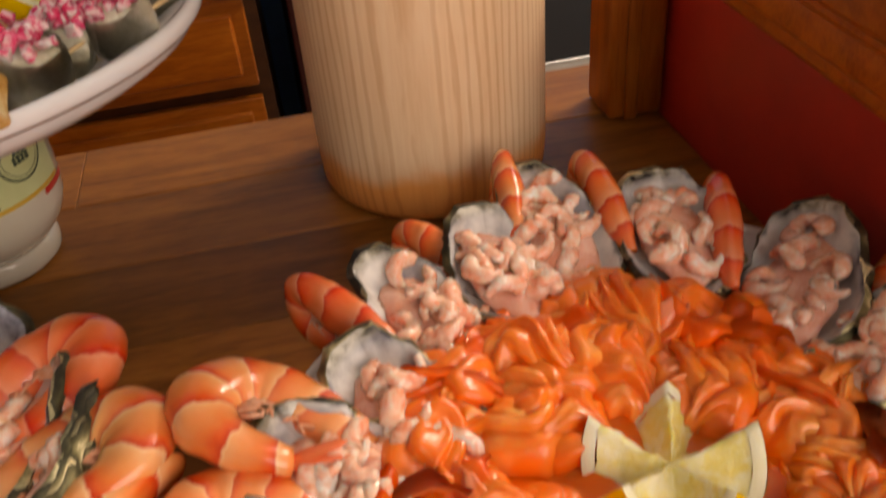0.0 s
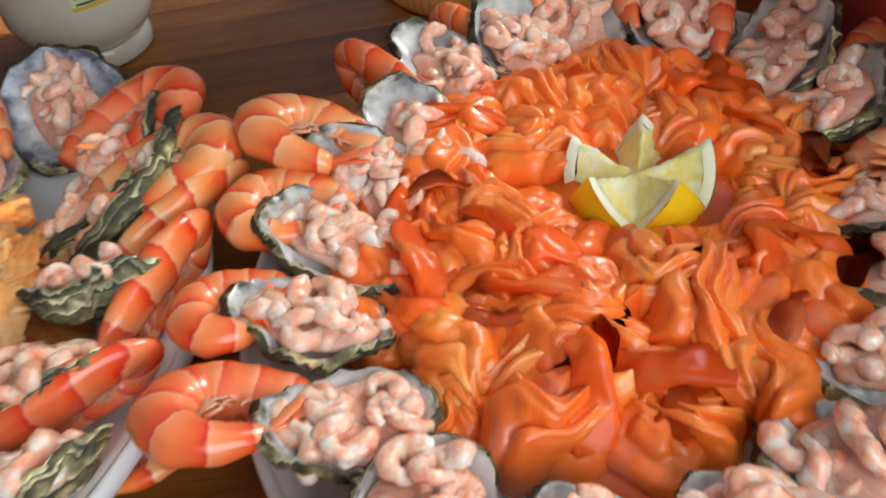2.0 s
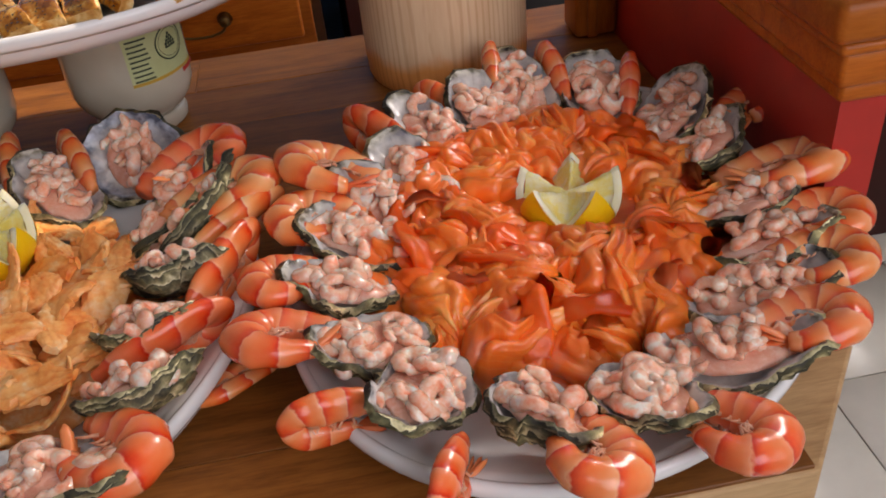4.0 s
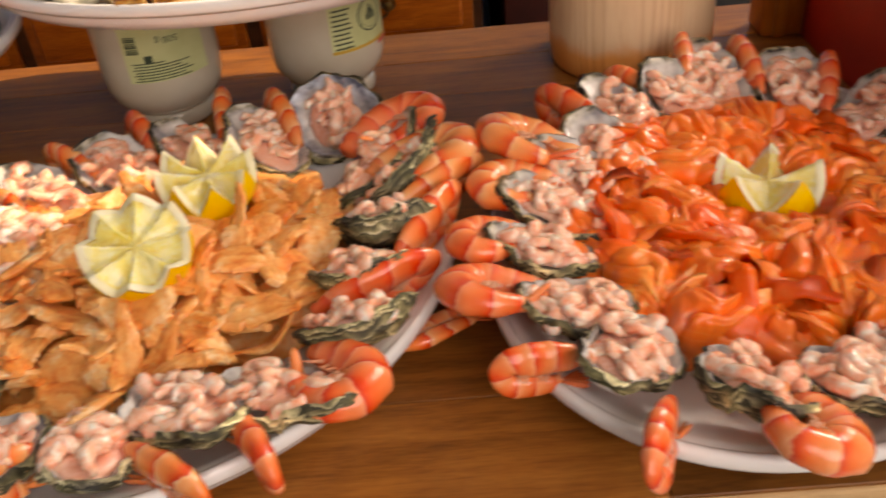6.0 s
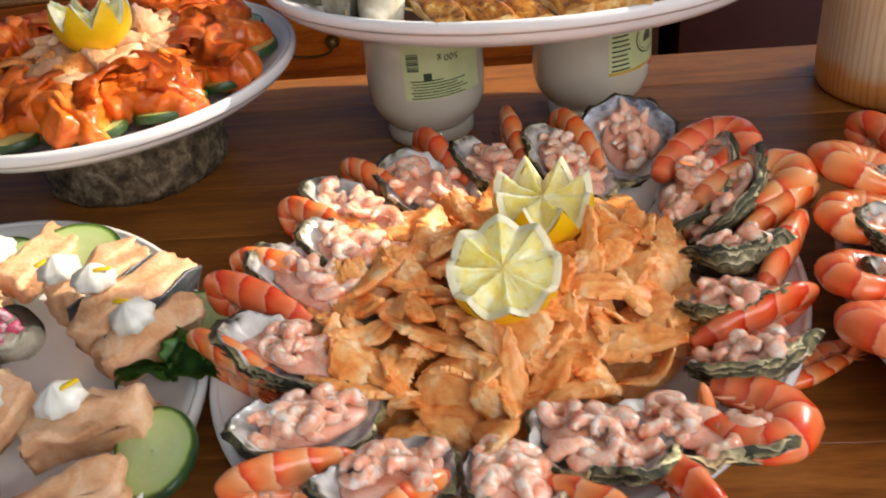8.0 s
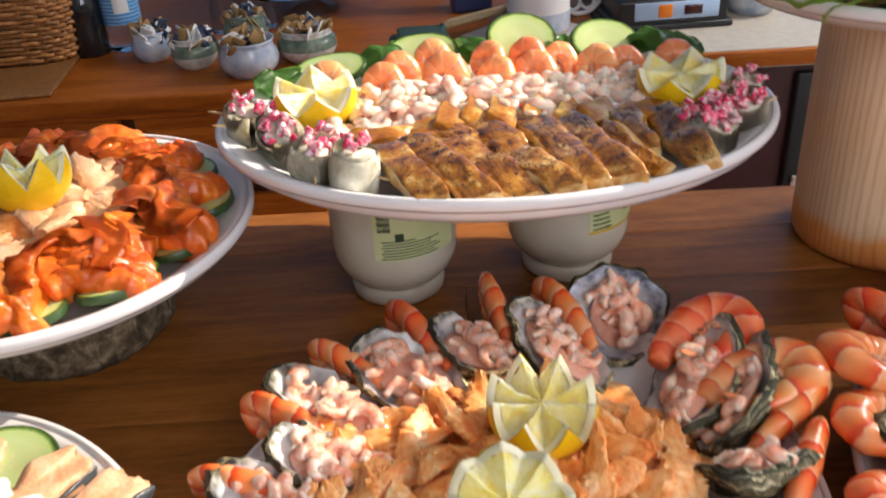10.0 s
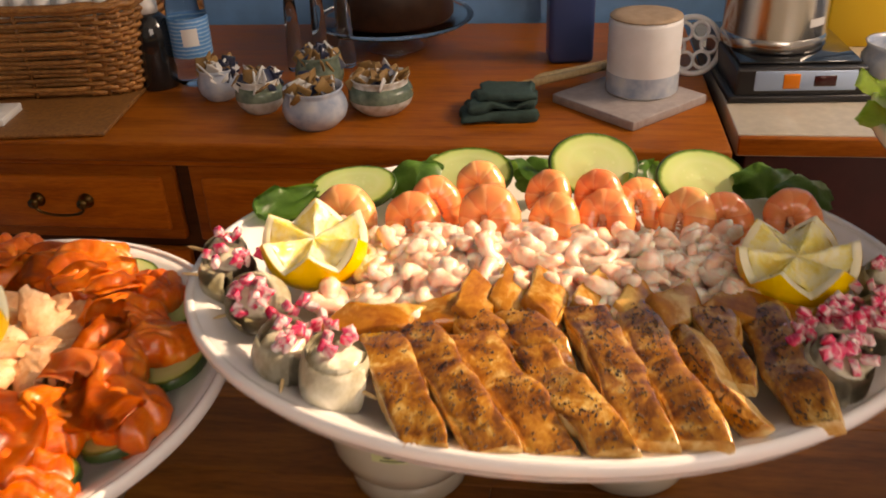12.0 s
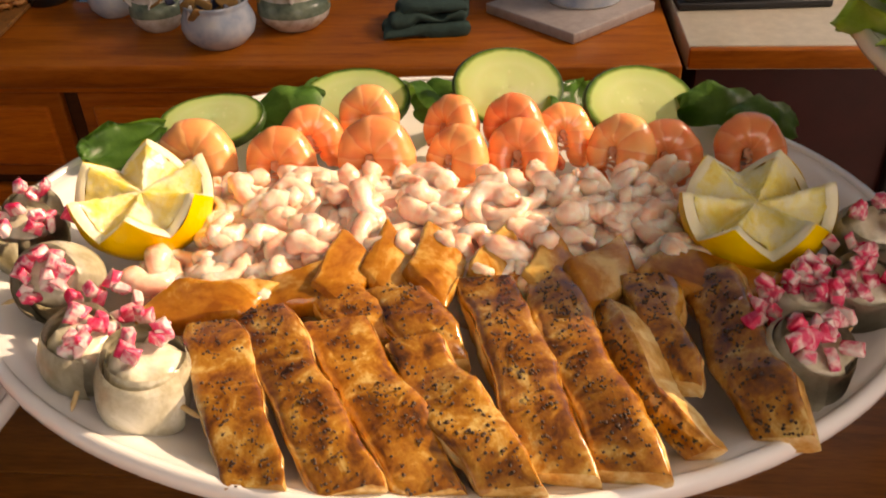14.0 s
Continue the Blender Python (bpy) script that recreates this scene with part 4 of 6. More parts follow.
def make_cucumber(a, b, thick, seed, label):
    """A slanted slice of cucumber lying in the xy plane."""
    ob = thing("cucumber_slice", label, "cucumber", group="cucumber slices")
    steps = 40

    def ring(f, z):
        return [Vector((a * f * math.cos(2 * math.pi * k / steps), b * f * math.sin(2 * math.pi * k / steps), z + 0.0012 * math.sin(4 * math.pi * k / steps + seed) * f)) for k in range(steps)]

    def face(z):
        bm = bmesh.new()
        layer = bm.loops.layers.uv.new("UVMap")
        fr = [1.0, 0.92, 0.75, 0.55, 0.3, 0.02]
        vs = [[bm.verts.new(p) for p in ring(f * 0.985, z)] for f in fr]
        for i in range(len(fr) - 1):
            for k in range(steps):
                k2 = (k + 1) % steps
                f = bm.faces.new((vs[i][k], vs[i][k2], vs[i + 1][k2], vs[i + 1][k]))
                for loop, (q, w) in zip(f.loops, ((k, i), (k2, i), (k2, i + 1), (k, i + 1))):
                    loop[layer].uv = (q / steps, fr[w])
        return bm

    part("flesh", join(face(thick / 2), face(-thick / 2)), cucumber_mat, ob)
    part("rind", grid([ring(0.985, thick / 2), ring(1.01, thick / 4), ring(1.01, -thick / 4), ring(0.985, -thick / 2)], caps=False), rind_mat, ob)
    return ob


def leaf_mesh(seed, length=0.06, width=0.035, material=None):
    n, k = 14, 9
    rings = []
    for i in range(n + 1):
        u = i / n
        w = width * math.sin(math.pi * (0.04 + 0.92 * u) ** 0.8) ** 0.8
        rings.append([Vector(((u - 0.5) * length, v * w, 0.010 * math.sin(3 * u + seed) - 0.012 * abs(v) ** 1.3 * math.cos(seed) + 0.0035 * math.sin(14 * u + 6 * v + seed) * abs(v) * 2)) + wobble((u * 4, v * 3, seed), 1, 0.004)
                      for v in [j / (k - 1) - 0.5 for j in range(k)]])
    return link_mesh("leaf", grid(rings, closed=False, solid=0.0006), material or leaf_mat)


LEAVES = [leaf_mesh(k * 2.1) for k in range(4)]
LETTUCE = [leaf_mesh(k * 1.7 + 0.4, 0.065, 0.042, lettuce_mat) for k in range(3)]


def rest(name, data, m, label, category, group):
    ob = new(name, data)
    ob.matrix_world = m
    return tagged(ob, label, category, group)

# ---- the room ----
TOP, DRESSER = 0.90, 0.834  # heights of the counter and of the dresser behind it


def slab(name, x0, x1, y0, y1, z0, z1, material, label="", category="", bevel=0.0, kind="structure", parent=None, segments=2):
    ob = part(name, box((x1 - x0, y1 - y0, z1 - z0), (0, 0, 0), bevel, segments), material, None, "", bevel > 0)
    ob.location = ((x0 + x1) / 2, (y0 + y1) / 2, (z0 + z1) / 2)
    if parent:
        ob.parent = parent
        return tagged(ob, label)
    return tagged(ob, label, category, kind=kind)


# only the back wall is in view; the rest is added to shape light
slab("ceiling", -2.7, 1.7, -1.5, 1.65, 2.4, 2.5, plaster, "unseen white plaster ceiling added to close the room", "ceiling")
slab("wall_back", -2.7, 1.7, 1.55, 1.65, 0, 2.4, blue_paint, "blue painted wall behind the dresser", "wall")
# unseen wall, kept blue so that less light bounces from the left
slab("wall_left", -2.7, -2.6, -1.4, 1.55, 0, 2.4, blue_paint, "unseen side wall, blue to lessen bounced light", "wall")


def wall_with_window(name, along, at, lo, hi, w0, w1, z0, z1):
    """Four pieces of an added, unseen wall round one opening."""
    for a0, a1, b0, b1 in ((lo, w0, 0, 2.4), (w1, hi, 0, 2.4), (w0, w1, 0, z0), (w0, w1, z1, 2.4)):
        s = ((at, at + 0.1, a0, a1) if along == "y" else (a0, a1, at - 0.1, at))
        slab(name, *s, b0, b1, plaster, "plain white plastered wall round a window opening", "wall")


# unseen wall; its high slit is sized to let sun onto the oval platter
wall_with_window("wall_right", "y", 1.6, -1.4, 1.55, 0.58, 1.44, 1.96, 2.35)
# unseen wall behind the camera, added with an opening for the fill lamp
wall_with_window("wall_front", "x", -1.4, -2.7, 1.7, 0.18, 1.26, 1.1, 2.32)

# floor: square pale tiles over a grey bed
floor = slab("floor", -2.7, 1.7, -1.5, 1.65, -0.1, -0.004, grout_mat, "pale cream tiled floor with thin grey joints", "floor")
tile_data = link_mesh("tile", box((0.297, 0.297, 0.008), (0, 0, 0), 0.001, 1), tile_mat)
for i in range(14):
    for j in range(10):
        t = new("tile", tile_data)
        t.location = Vector((-2.55 + 0.30 * i, -1.35 + 0.30 * j, -0.002)) - floor.location
        t.parent = floor

# counter: dark staves on a pale-edged board, its free corner cut off
counter = thing("counter", "dark oiled wooden counter with a pale worn front edge", "counter")
X0, X1, Y0, Y1 = -1.3, 0.372, -0.208, 0.377


def plan(points, z0, z1, bevel=0.003):
    bm = bmesh.new()
    low = [bm.verts.new((x, y, z0)) for x, y in points]
    high = [bm.verts.new((x, y, z1)) for x, y in points]
    bm.faces.new(low[::-1])
    bm.faces.new(high)
    for i in range(len(points)):
        j = (i + 1) % len(points)
        bm.faces.new((low[i], low[j], high[j], high[i]))
    bmesh.ops.recalc_face_normals(bm, faces=bm.faces)
    if bevel:
        bmesh.ops.bevel(bm, geom=bm.edges[:], offset=bevel, segments=2, affect="EDGES", profile=0.5)
    return bm


part("board", plan([(X0, Y0), (0.298, Y0), (X1, -0.115), (X1, Y1), (X0, Y1)], 0.862, TOP - 0.002, 0.002), edge_wood, counter, "pale worn edge of the counter board", False)
rng = random.Random(8)
stave = 0.0728
for r in range(8):
    y0 = Y0 + 0.0015 + r * stave
    x = X0 + 0.002 - rng.uniform(0.0, 0.35)
    while x < X1:
        x1 = x + rng.uniform(0.30, 0.62)
        a, b = max(x, X0 + 0.002), min(x1, X1 - 0.002)
        if r == 0:
            b = min(b, 0.296 if x1 < X1 else 0.296)
        if r == 1 and b > 0.33:
            b = 0.335
        if b - a > 0.02:
            ob = part("stave", box((b - a - 0.0004, stave - 0.0005, 0.012), (0, 0, 0), 0.0005, 1), counter_wood, counter, "", False)
            ob.location = ((a + b) / 2, y0 + stave / 2, TOP - 0.006 + rng.uniform(-0.0001, 0.0001))
        x = x1
slab("side", -1.28, 0.34, 0.30, 0.33, 0.0, 0.86, pine, parent=counter)
slab("side", -1.28, 0.34, -0.15, -0.13, 0.0, 0.86, pine, parent=counter)

# low partition at the counter's end: red panel, moulded cap, square post
partition = thing("partition", "dark red panel with a moulded varnished wood cap and post", "partition")
slab("panel", 0.372, 0.40, -0.06, 0.34, 0.0, 1.000, red_paint, parent=partition)
for z0, z1, out in ((1.000, 1.012, 0.003), (1.012, 1.033, 0.009), (1.033, 1.041, 0.015)):
    slab("cap_moulding", 0.372 - out, 0.44, -0.06 - out, 0.338 + 0.0005, z0 + 0.0003, z1, pine, bevel=0.003, parent=partition)
slab("ledge", 0.350, 0.62, -0.08, 0.34, 1.0415, 1.065, pine, bevel=0.005, parent=partition)
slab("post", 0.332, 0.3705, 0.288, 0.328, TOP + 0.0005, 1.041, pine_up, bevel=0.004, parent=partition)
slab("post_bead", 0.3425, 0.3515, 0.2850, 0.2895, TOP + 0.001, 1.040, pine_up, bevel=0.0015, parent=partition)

# dresser of varnished pine
dresser = thing("dresser", "varnished orange pine dresser with panelled drawers and drop handles", "dresser")
# carcass in the darkened pine, so the drawer gaps carry painted shade
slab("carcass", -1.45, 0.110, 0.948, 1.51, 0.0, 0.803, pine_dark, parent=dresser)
slab("top", -1.47, 0.119, 0.915, 1.52, 0.8035, DRESSER, pine, bevel=0.005, parent=dresser)
slab("top_moulding", -1.46, 0.114, 0.927, 0.949, 0.793, 0.803, pine, bevel=0.003, parent=dresser)


def drawer(x0, x1, z0, z1):
    d = slab("drawer", x0, x1, 0.932, 0.9475, z0, z1, pine, bevel=0.003, parent=dresser)
    p = part("drawer_panel", box((x1 - x0 - 0.036, 0.012, z1 - z0 - 0.036), (0, 0, 0), 0.005, 3), pine, d)
    p.location = (0, -0.008, 0)
    h = part("handle", box((0.004, 0.004, 0.004)), brass, d, "dark brass drop handle")
    bm = bmesh.new()
    for s in (-1, 1):
        own = turned([(0, 0), (0.011, 0), (0.012, 0.002), (0.008, 0.006), (0.006, 0.011), (0.008, 0.014), (0.0075, 0.018), (0, 0.019)], 20)
        bmesh.ops.rotate(own, matrix=Euler((radians(90), 0, 0)).to_matrix(), verts=own.verts)
        bmesh.ops.translate(own, vec=(0.039 * s, 0, 0), verts=own.verts)
        join(bm, own)
    join(bm, tube([(0.039 * math.cos(a), -0.014 - 0.004 * math.sin(-a), -0.022 * math.sin(a) ** 0.6 if math.sin(a) > 0 else 0) for a in [math.pi * k / 16 for k in range(17)]], 0.0022, 8))
    bm.to_mesh(h.data)
    bm.free()
    h.data.shade_smooth()
    h.location = (0, -0.0145, 0.006)
    return d


for x0, x1 in ((-1.420, -1.047), (-1.025, -0.664), (-0.640, -0.280), (-0.256, 0.094)):
    drawer(x0, x1, 0.668, 0.792)
    drawer(x0, x1, 0.466, 0.650)
    drawer(x0, x1, 0.254, 0.448)

# red cabinet with a cream worktop
cabinet = thing("kitchen_cabinet", "dark red kitchen cabinet with a cream worktop and wood edge", "cabinet")
slab("body", 0.150, 1.5, 0.990, 1.51, 0.0, 0.801, maroon_paint, bevel=0.002, parent=cabinet)
slab("worktop", 0.134, 1.52, 0.972, 1.52, 0.8015, DRESSER, cream_top, bevel=0.002, parent=cabinet)
slab("worktop_edge", 0.134, 1.52, 0.960, 0.9718, 0.8075, DRESSER - 0.001, pine, bevel=0.002, parent=cabinet)

# ---- dishes and what they stand on ----
platter(pose(0.222, -0.029, TOP, 0, 0, 65), 0.194, 0.153, 0.029, "white oval china platter on the counter, crowded with oysters and prawns")
platter(pose(-0.123, -0.038, TOP, 0, 0, 55), 0.188, 0.160, 0.029, "white oval china platter on the counter, piled with flaked salmon")
platter(pose(-0.112, 0.264, 1.012, 0, 0, -2), 0.209, 0.161, 0.0295, "white oval china platter raised on two upturned jars")
platter(pose(-0.4515, 0.200, 0.972), 0.160, 0.160, 0.025, "white round plate of smoked salmon on a log slice", "round_plate")
platter(pose(-0.447, -0.1065, TOP, 0, 0, 114), 0.186, 0.153, 0.029, "white round plate of salmon pieces on the counter", "round_plate")
platter(pose(0.205, 0.284, 1.101), 0.140, 0.140, 0.022, "white round plate of salad raised on a wooden drum", "round_plate")

drum = thing("wooden_drum", "pale turned pine drum holding up a plate", "stand", pose(0.212, 0.281, TOP))
part("drum_body", turned([(0, 0), (0.064, 0), (0.0675, 0.0015), (0.0698, 0.006), (0.0708, 0.02), (0.0708, 0.10), (0.0705, 0.192), (0.0695, 0.198), (0.068, 0.200), (0.066, 0.196), (0, 0.196)], 96), turned_pine, drum)
part("drum_rim", turned([(0.0665, 0.1965), (0.0680, 0.201), (0.0690, 0.201), (0.0700, 0.1985), (0.0665, 0.1965)], 96), turned_pine, drum)

log = thing("log_slice", "rough grey-brown bark log slice under a plate", "log", pose(-0.445, 0.208, TOP))
rings = []
for i in range(9):
    z = 0.058 * i / 8
    rings.append([Vector(((0.077 - 0.004 * (i in (0, 8))) * math.cos(a), (0.077 - 0.004 * (i in (0, 8))) * math.sin(a), z)) + wobble((math.cos(a) * 2.2, math.sin(a) * 2.2, z * 30), 1.0, 0.004) * Vector((1, 1, 0)).length * 0.5 for a in [2 * math.pi * k / 72 for k in range(72)]])
bark_bm = grid(rings)
for v in bark_bm.verts:
    out = Vector((v.co.x, v.co.y, 0)).normalized()
    v.co += out * (0.003 * noise.noise(Vector((v.co.x * 90, v.co.y * 90, v.co.z * 45))) + 0.0015 * noise.noise(v.co * 260))
part("bark", bark_bm, bark_mat, log)
part("cut_face", turned([(0, 0.0586), (0.071, 0.0586), (0.0715, 0.0578), (0, 0.0578)], 64), stick_mat, log, "pale sawn face")


def curved(radius, z0, z1, a0, a1, steps=14):
    """A strip lying on an upright cylinder."""
    bm = bmesh.new()
    lo, hi = [], []
    for k in range(steps + 1):
        a = radians(a0 + (a1 - a0) * k / steps)
        for row, z in ((lo, z0), (hi, z1)):
            row.append(bm.verts.new((radius * math.sin(a), -radius * math.cos(a), z)))
    for k in range(steps):
        bm.faces.new((lo[k], lo[k + 1], hi[k + 1], hi[k]))
    return bm


def upturned_jar(x, y, turn, label, front):
    """A preserve jar standing on its lid end. front: bar code and small print; else a round emblem."""
    jar = thing("jar", label, "jar", pose(x, y, TOP, 0, 0, turn) @ Matrix.Diagonal((1.09, 1.09, 1.0, 1)), "jars under the oval platter")
    part("glass_foot", turned([(0, 0.002), (0.029, 0.001), (0.0330, 0.0005), (0.0345, 0.003), (0.0345, 0.009), (0.0335, 0.012), (0.0325, 0.0138), (0, 0.0138)], 48), foot_mat, jar, "thick greyish glass foot")
    part("body", turned([(0, 0.0142), (0.0325, 0.0142), (0.0365, 0.0190), (0.0420, 0.0270), (0.0449, 0.0370), (0.0456, 0.050), (0.0456, 0.098), (0.0445, 0.106), (0.040, 0.1117), (0, 0.1117)], 64), jar_mat, jar)
    R = 0.0459
    lab = part("paper_label", curved(R, 0.050, 0.100, -34, 44 if front else 40, 20), label_mat, jar, "cream paper label printed dark green")
    if front:
        for k in range(9):
            part("bar", curved(R + 0.0002, 0.088 - 0.0017 * k, 0.0888 - 0.0017 * k + 0.0003 * (k % 3), -30, -19, 4), ink_mat, lab)
        part("mark", curved(R + 0.0002, 0.0665, 0.0725, -15.5, -8.0, 6), ink_mat, lab, "round recycling mark")
        for k in range(7):
            w = (52, 47, 55, 50, 44, 53, 30)[k]
            part("print_line", curved(R + 0.0002, 0.0512 + 0.0024 * k, 0.0522 + 0.0024 * k, -28 + (k % 2) * 2, -28 + w, 10), ink_mat, lab)
        words = bpy.data.curves.new("net_weight", "FONT")
        words.body, words.size, words.align_x, words.align_y = "500 g", 0.0075, "CENTER", "CENTER"
        words.materials.append(ink_mat)
        w = new("net_weight", words)
        a = radians(8)
        w.parent = lab
        w.matrix_basis = Matrix.Translation(((R + 0.0007) * math.sin(a), -(R + 0.0007) * math.cos(a), 0.0835)) @ Euler((radians(90), 0, a)).to_matrix().to_4x4() @ pose(0, 0, 0, 0, 0, 180)
    else:
        for k in range(11):
            part("print_line", curved(R + 0.0002, 0.0535 + 0.0040 * k, 0.0550 + 0.0040 * k, -31, -12 - (k * 5) % 4, 5), ink_mat, lab)
        for r0, r1 in ((0.0128, 0.0140), (0.0108, 0.0112)):
            bm = bmesh.new()
            layer = []
            for r in (r0, r1):
                layer.append([bm.verts.new(((R + 0.0003) * math.sin(radians(12) + r * math.cos(t) / R), -(R + 0.0003) * math.cos(radians(12) + r * math.cos(t) / R), 0.0755 + r * math.sin(t))) for t in [2 * math.pi * q / 40 for q in range(40)]])
            for q in range(40):
                bm.faces.new((layer[0][q], layer[0][(q + 1) % 40], layer[1][(q + 1) % 40], layer[1][q]))
            part("emblem_ring", bm, ink_mat, lab)
        bm = bmesh.new()
        for i, n in enumerate((1, 2, 3, 4, 4)):
            for k in range(n):
                t = radians(12) + (k - (n - 1) / 2) * 0.0027 / R
                own = turned([(0, 0.0006), (0.0009, 0.0005), (0.0013, 0.0)], 10)
                bmesh.ops.rotate(own, matrix=Euler((radians(90), 0, t)).to_matrix(), verts=own.verts)
                bmesh.ops.translate(own, vec=(R * math.sin(t), -R * math.cos(t), 0.082 - 0.0024 * i), verts=own.verts)
                join(bm, own)
        part("emblem", bm, ink_mat, lab, "dark green bunch of fruit")
        part("gold_band", curved(R + 0.0002, 0.0503, 0.0528, -34, 40, 16), gold_mat, lab)
        part("red_seal", curved(R + 0.0001, 0.0462, 0.0498, 20, 48, 8), red_seal_mat, jar)
    return jar


upturned_jar(-0.193, 0.243, 20, "cream-filled glass jar standing upside down, small print label", True)
upturned_jar(-0.054, 0.264, 46, "cream-filled glass jar standing upside down, round emblem label", False)


# ---- seafood platters: x, y, heading in degrees, length ----
OYS_A = [
    (0.203, 0.142, -81, 0.074), (0.239, 0.168, -89, 0.092), (0.294, 0.146, -91, 0.077), (0.353, 0.095, -127, 0.09),
    (0.355, 0.03, -143, 0.064), (0.364, -0.047, -167, 0.067), (0.359, -0.092, 178, 0.076), (0.337, -0.13, 178, 0.076),
    (0.308, -0.176, 163, 0.079), (0.235, -0.21, 119, 0.05), (0.186, -0.209, 109, 0.046), (0.106, -0.179, 49, 0.053),
    (0.078, -0.125, 12, 0.057), (0.066, -0.059, -18, 0.06), (0.077, -0.008, -29, 0.074), (0.097, 0.034, -43, 0.079),
    (0.132, 0.067, -63, 0.077), (0.152, 0.123, -63, 0.086),
]
PR_A = [
    (0.221, 0.123, 80, 0.078, 2), (0.27, 0.107, 89, 0.084, 2), (0.302, 0.07, 69, 0.085, 2), (0.197, 0.117, 128, 0.047, 2),
    (0.155, 0.067, 126, 0.074, 2), (0.133, 0.021, 131, 0.082, 1), (0.114, -0.002, 153, 0.058, 1), (0.087, -0.048, 177, 0.042, 1),
    (0.094, -0.106, 163, 0.061, 1), (0.104, -0.151, -170, 0.042, 2), (0.138, -0.185, -116, 0.052, 2), (0.192, -0.191, -71, 0.05, -1),
    (0.241, -0.193, -42, 0.046, -1), (0.278, -0.157, 13, 0.057, -1), (0.308, -0.114, 13, 0.057, -1), (0.328, -0.078, 8, 0.055, -1),
    (0.32, -0.033, 9, 0.077, -1), (0.348, 0.034, 35, 0.055, -1),
]
OYS_B = [
    (-0.16, 0.108, -37, 0.064), (-0.104, 0.124, -58, 0.084), (-0.211, 0.089, -34, 0.079), (-0.258, 0.062, -27, 0.095),
    (-0.252, 0.001, -12, 0.069), (-0.275, -0.02, -28, 0.092), (-0.28, -0.09, -12, 0.087), (-0.25, -0.173, 36, 0.073),
    (-0.203, -0.211, 41, 0.067), (-0.113, -0.221, 109, 0.058), (-0.059, -0.193, 138, 0.072), (-0.005, -0.179, 154, 0.078),
    (0.023, -0.115, -177, 0.061), (0.02, -0.077, 170, 0.056), (0.034, -0.03, 171, 0.059), (0.015, 0.096, -118, 0.096),
    (0.033, 0.067, -123, 0.085),
]
PR_B = [
    (-0.114, 0.096, 100, 0.095, 2), (-0.061, 0.09, 112, 0.11, 2), (-0.154, 0.076, 121, 0.095, 2), (-0.194, 0.063, 144, 0.065, 2),
    (-0.225, 0.018, 150, 0.064, 2), (-0.232, -0.031, 166, 0.069, 2), (-0.237, -0.071, 154, 0.09, 2), (-0.244, -0.121, 150, 0.068, 2),
    (-0.195, -0.173, -159, 0.067, 2), (-0.15, -0.185, -138, 0.05, 2), (-0.109, -0.189, -37, 0.058, 2), (-0.064, -0.169, -60, 0.059, 2),
    (-0.028, -0.134, -35, 0.057, -1), (-0.031, -0.1, 22, 0.085, 2), (0.011, -0.061, 58, 0.104, 2), (0.007, -0.011, 35, 0.078, 2),
    (-0.007, 0.029, 36, 0.078, -1), (-0.024, 0.068, 52, 0.079, -1),
]


PRAWNS = {1: make_prawn(225, 1.0), -1: make_prawn(-225, 2.0), 2: make_prawn(230, 4.0, True)}
used = set()


def put_prawn(kind, x, y, z, heading, length, rng):
    """kind 1, -1: curled flat to its left or right; 2: bent over, pointing outwards."""
    roll, rise = {1: (14, 6), -1: (-14, 6), 2: (-82, 14)}[kind]
    f = max(0.82, min(1.3, length / 0.060))
    slim = 0.74 if kind == 2 else 1.0
    m = pose(x, y, z, 0, 0, heading) @ pose(0, 0, 0, 0, -rise, 0) @ pose(0, 0, 0, roll + rng.uniform(-10, 10), 0, 0) @ Matrix.Diagonal((f, (0.5 + 0.5 * f) * slim, (0.5 + 0.5 * f) * slim, 1))
    base = PRAWNS[kind]
    if kind not in used:
        used.add(kind)
        base.matrix_world = m
        return base
    ob = copy_thing(base, m)
    ob.matrix_basis = m
    return ob


rng = random.Random(5)
for rows, first in ((PR_A, 0), (PR_B, 40)):
    for k, (x, y, heading, length, kind) in enumerate(rows):
        put_prawn(kind, x, y, {1: 0.942, -1: 0.942, 2: 0.938}[kind], heading, length, rng)

for rows, seed in ((OYS_A, 100), (OYS_B, 200)):
    for k, (x, y, heading, length) in enumerate(rows):
        r = random.Random(seed + k)
        roll = r.uniform(-14, 14)
        if seed == 200 and k in (13, 14, 15, 16, 12):
            roll += 42
        elif heading > 90 or heading < -90:
            roll += 12
        m = Matrix.Translation((x, y, 0.953)) @ Euler((0, 0, radians(heading))).to_matrix().to_4x4() @ Euler((radians(roll), radians(10), 0)).to_matrix().to_4x4()
        oyster(m, k % 4, seed + k, max(0.058, length), "opened oyster half shell filled with peeled pink shrimps", 12)
x_, z_ = Vector((0.05, 0.72, 0.69)).normalized(), Vector((0.0, -0.69, 0.72))
y_ = z_.cross(x_).normalized()
up_ = Matrix((x_, y_, x_.cross(y_))).transposed().to_4x4()
oyster(Matrix.Translation((-0.041, 0.100, 0.918)) @ up_, 4, 77, 0.066, "opened oyster standing upright on its hinge, filled with shrimps", 10)


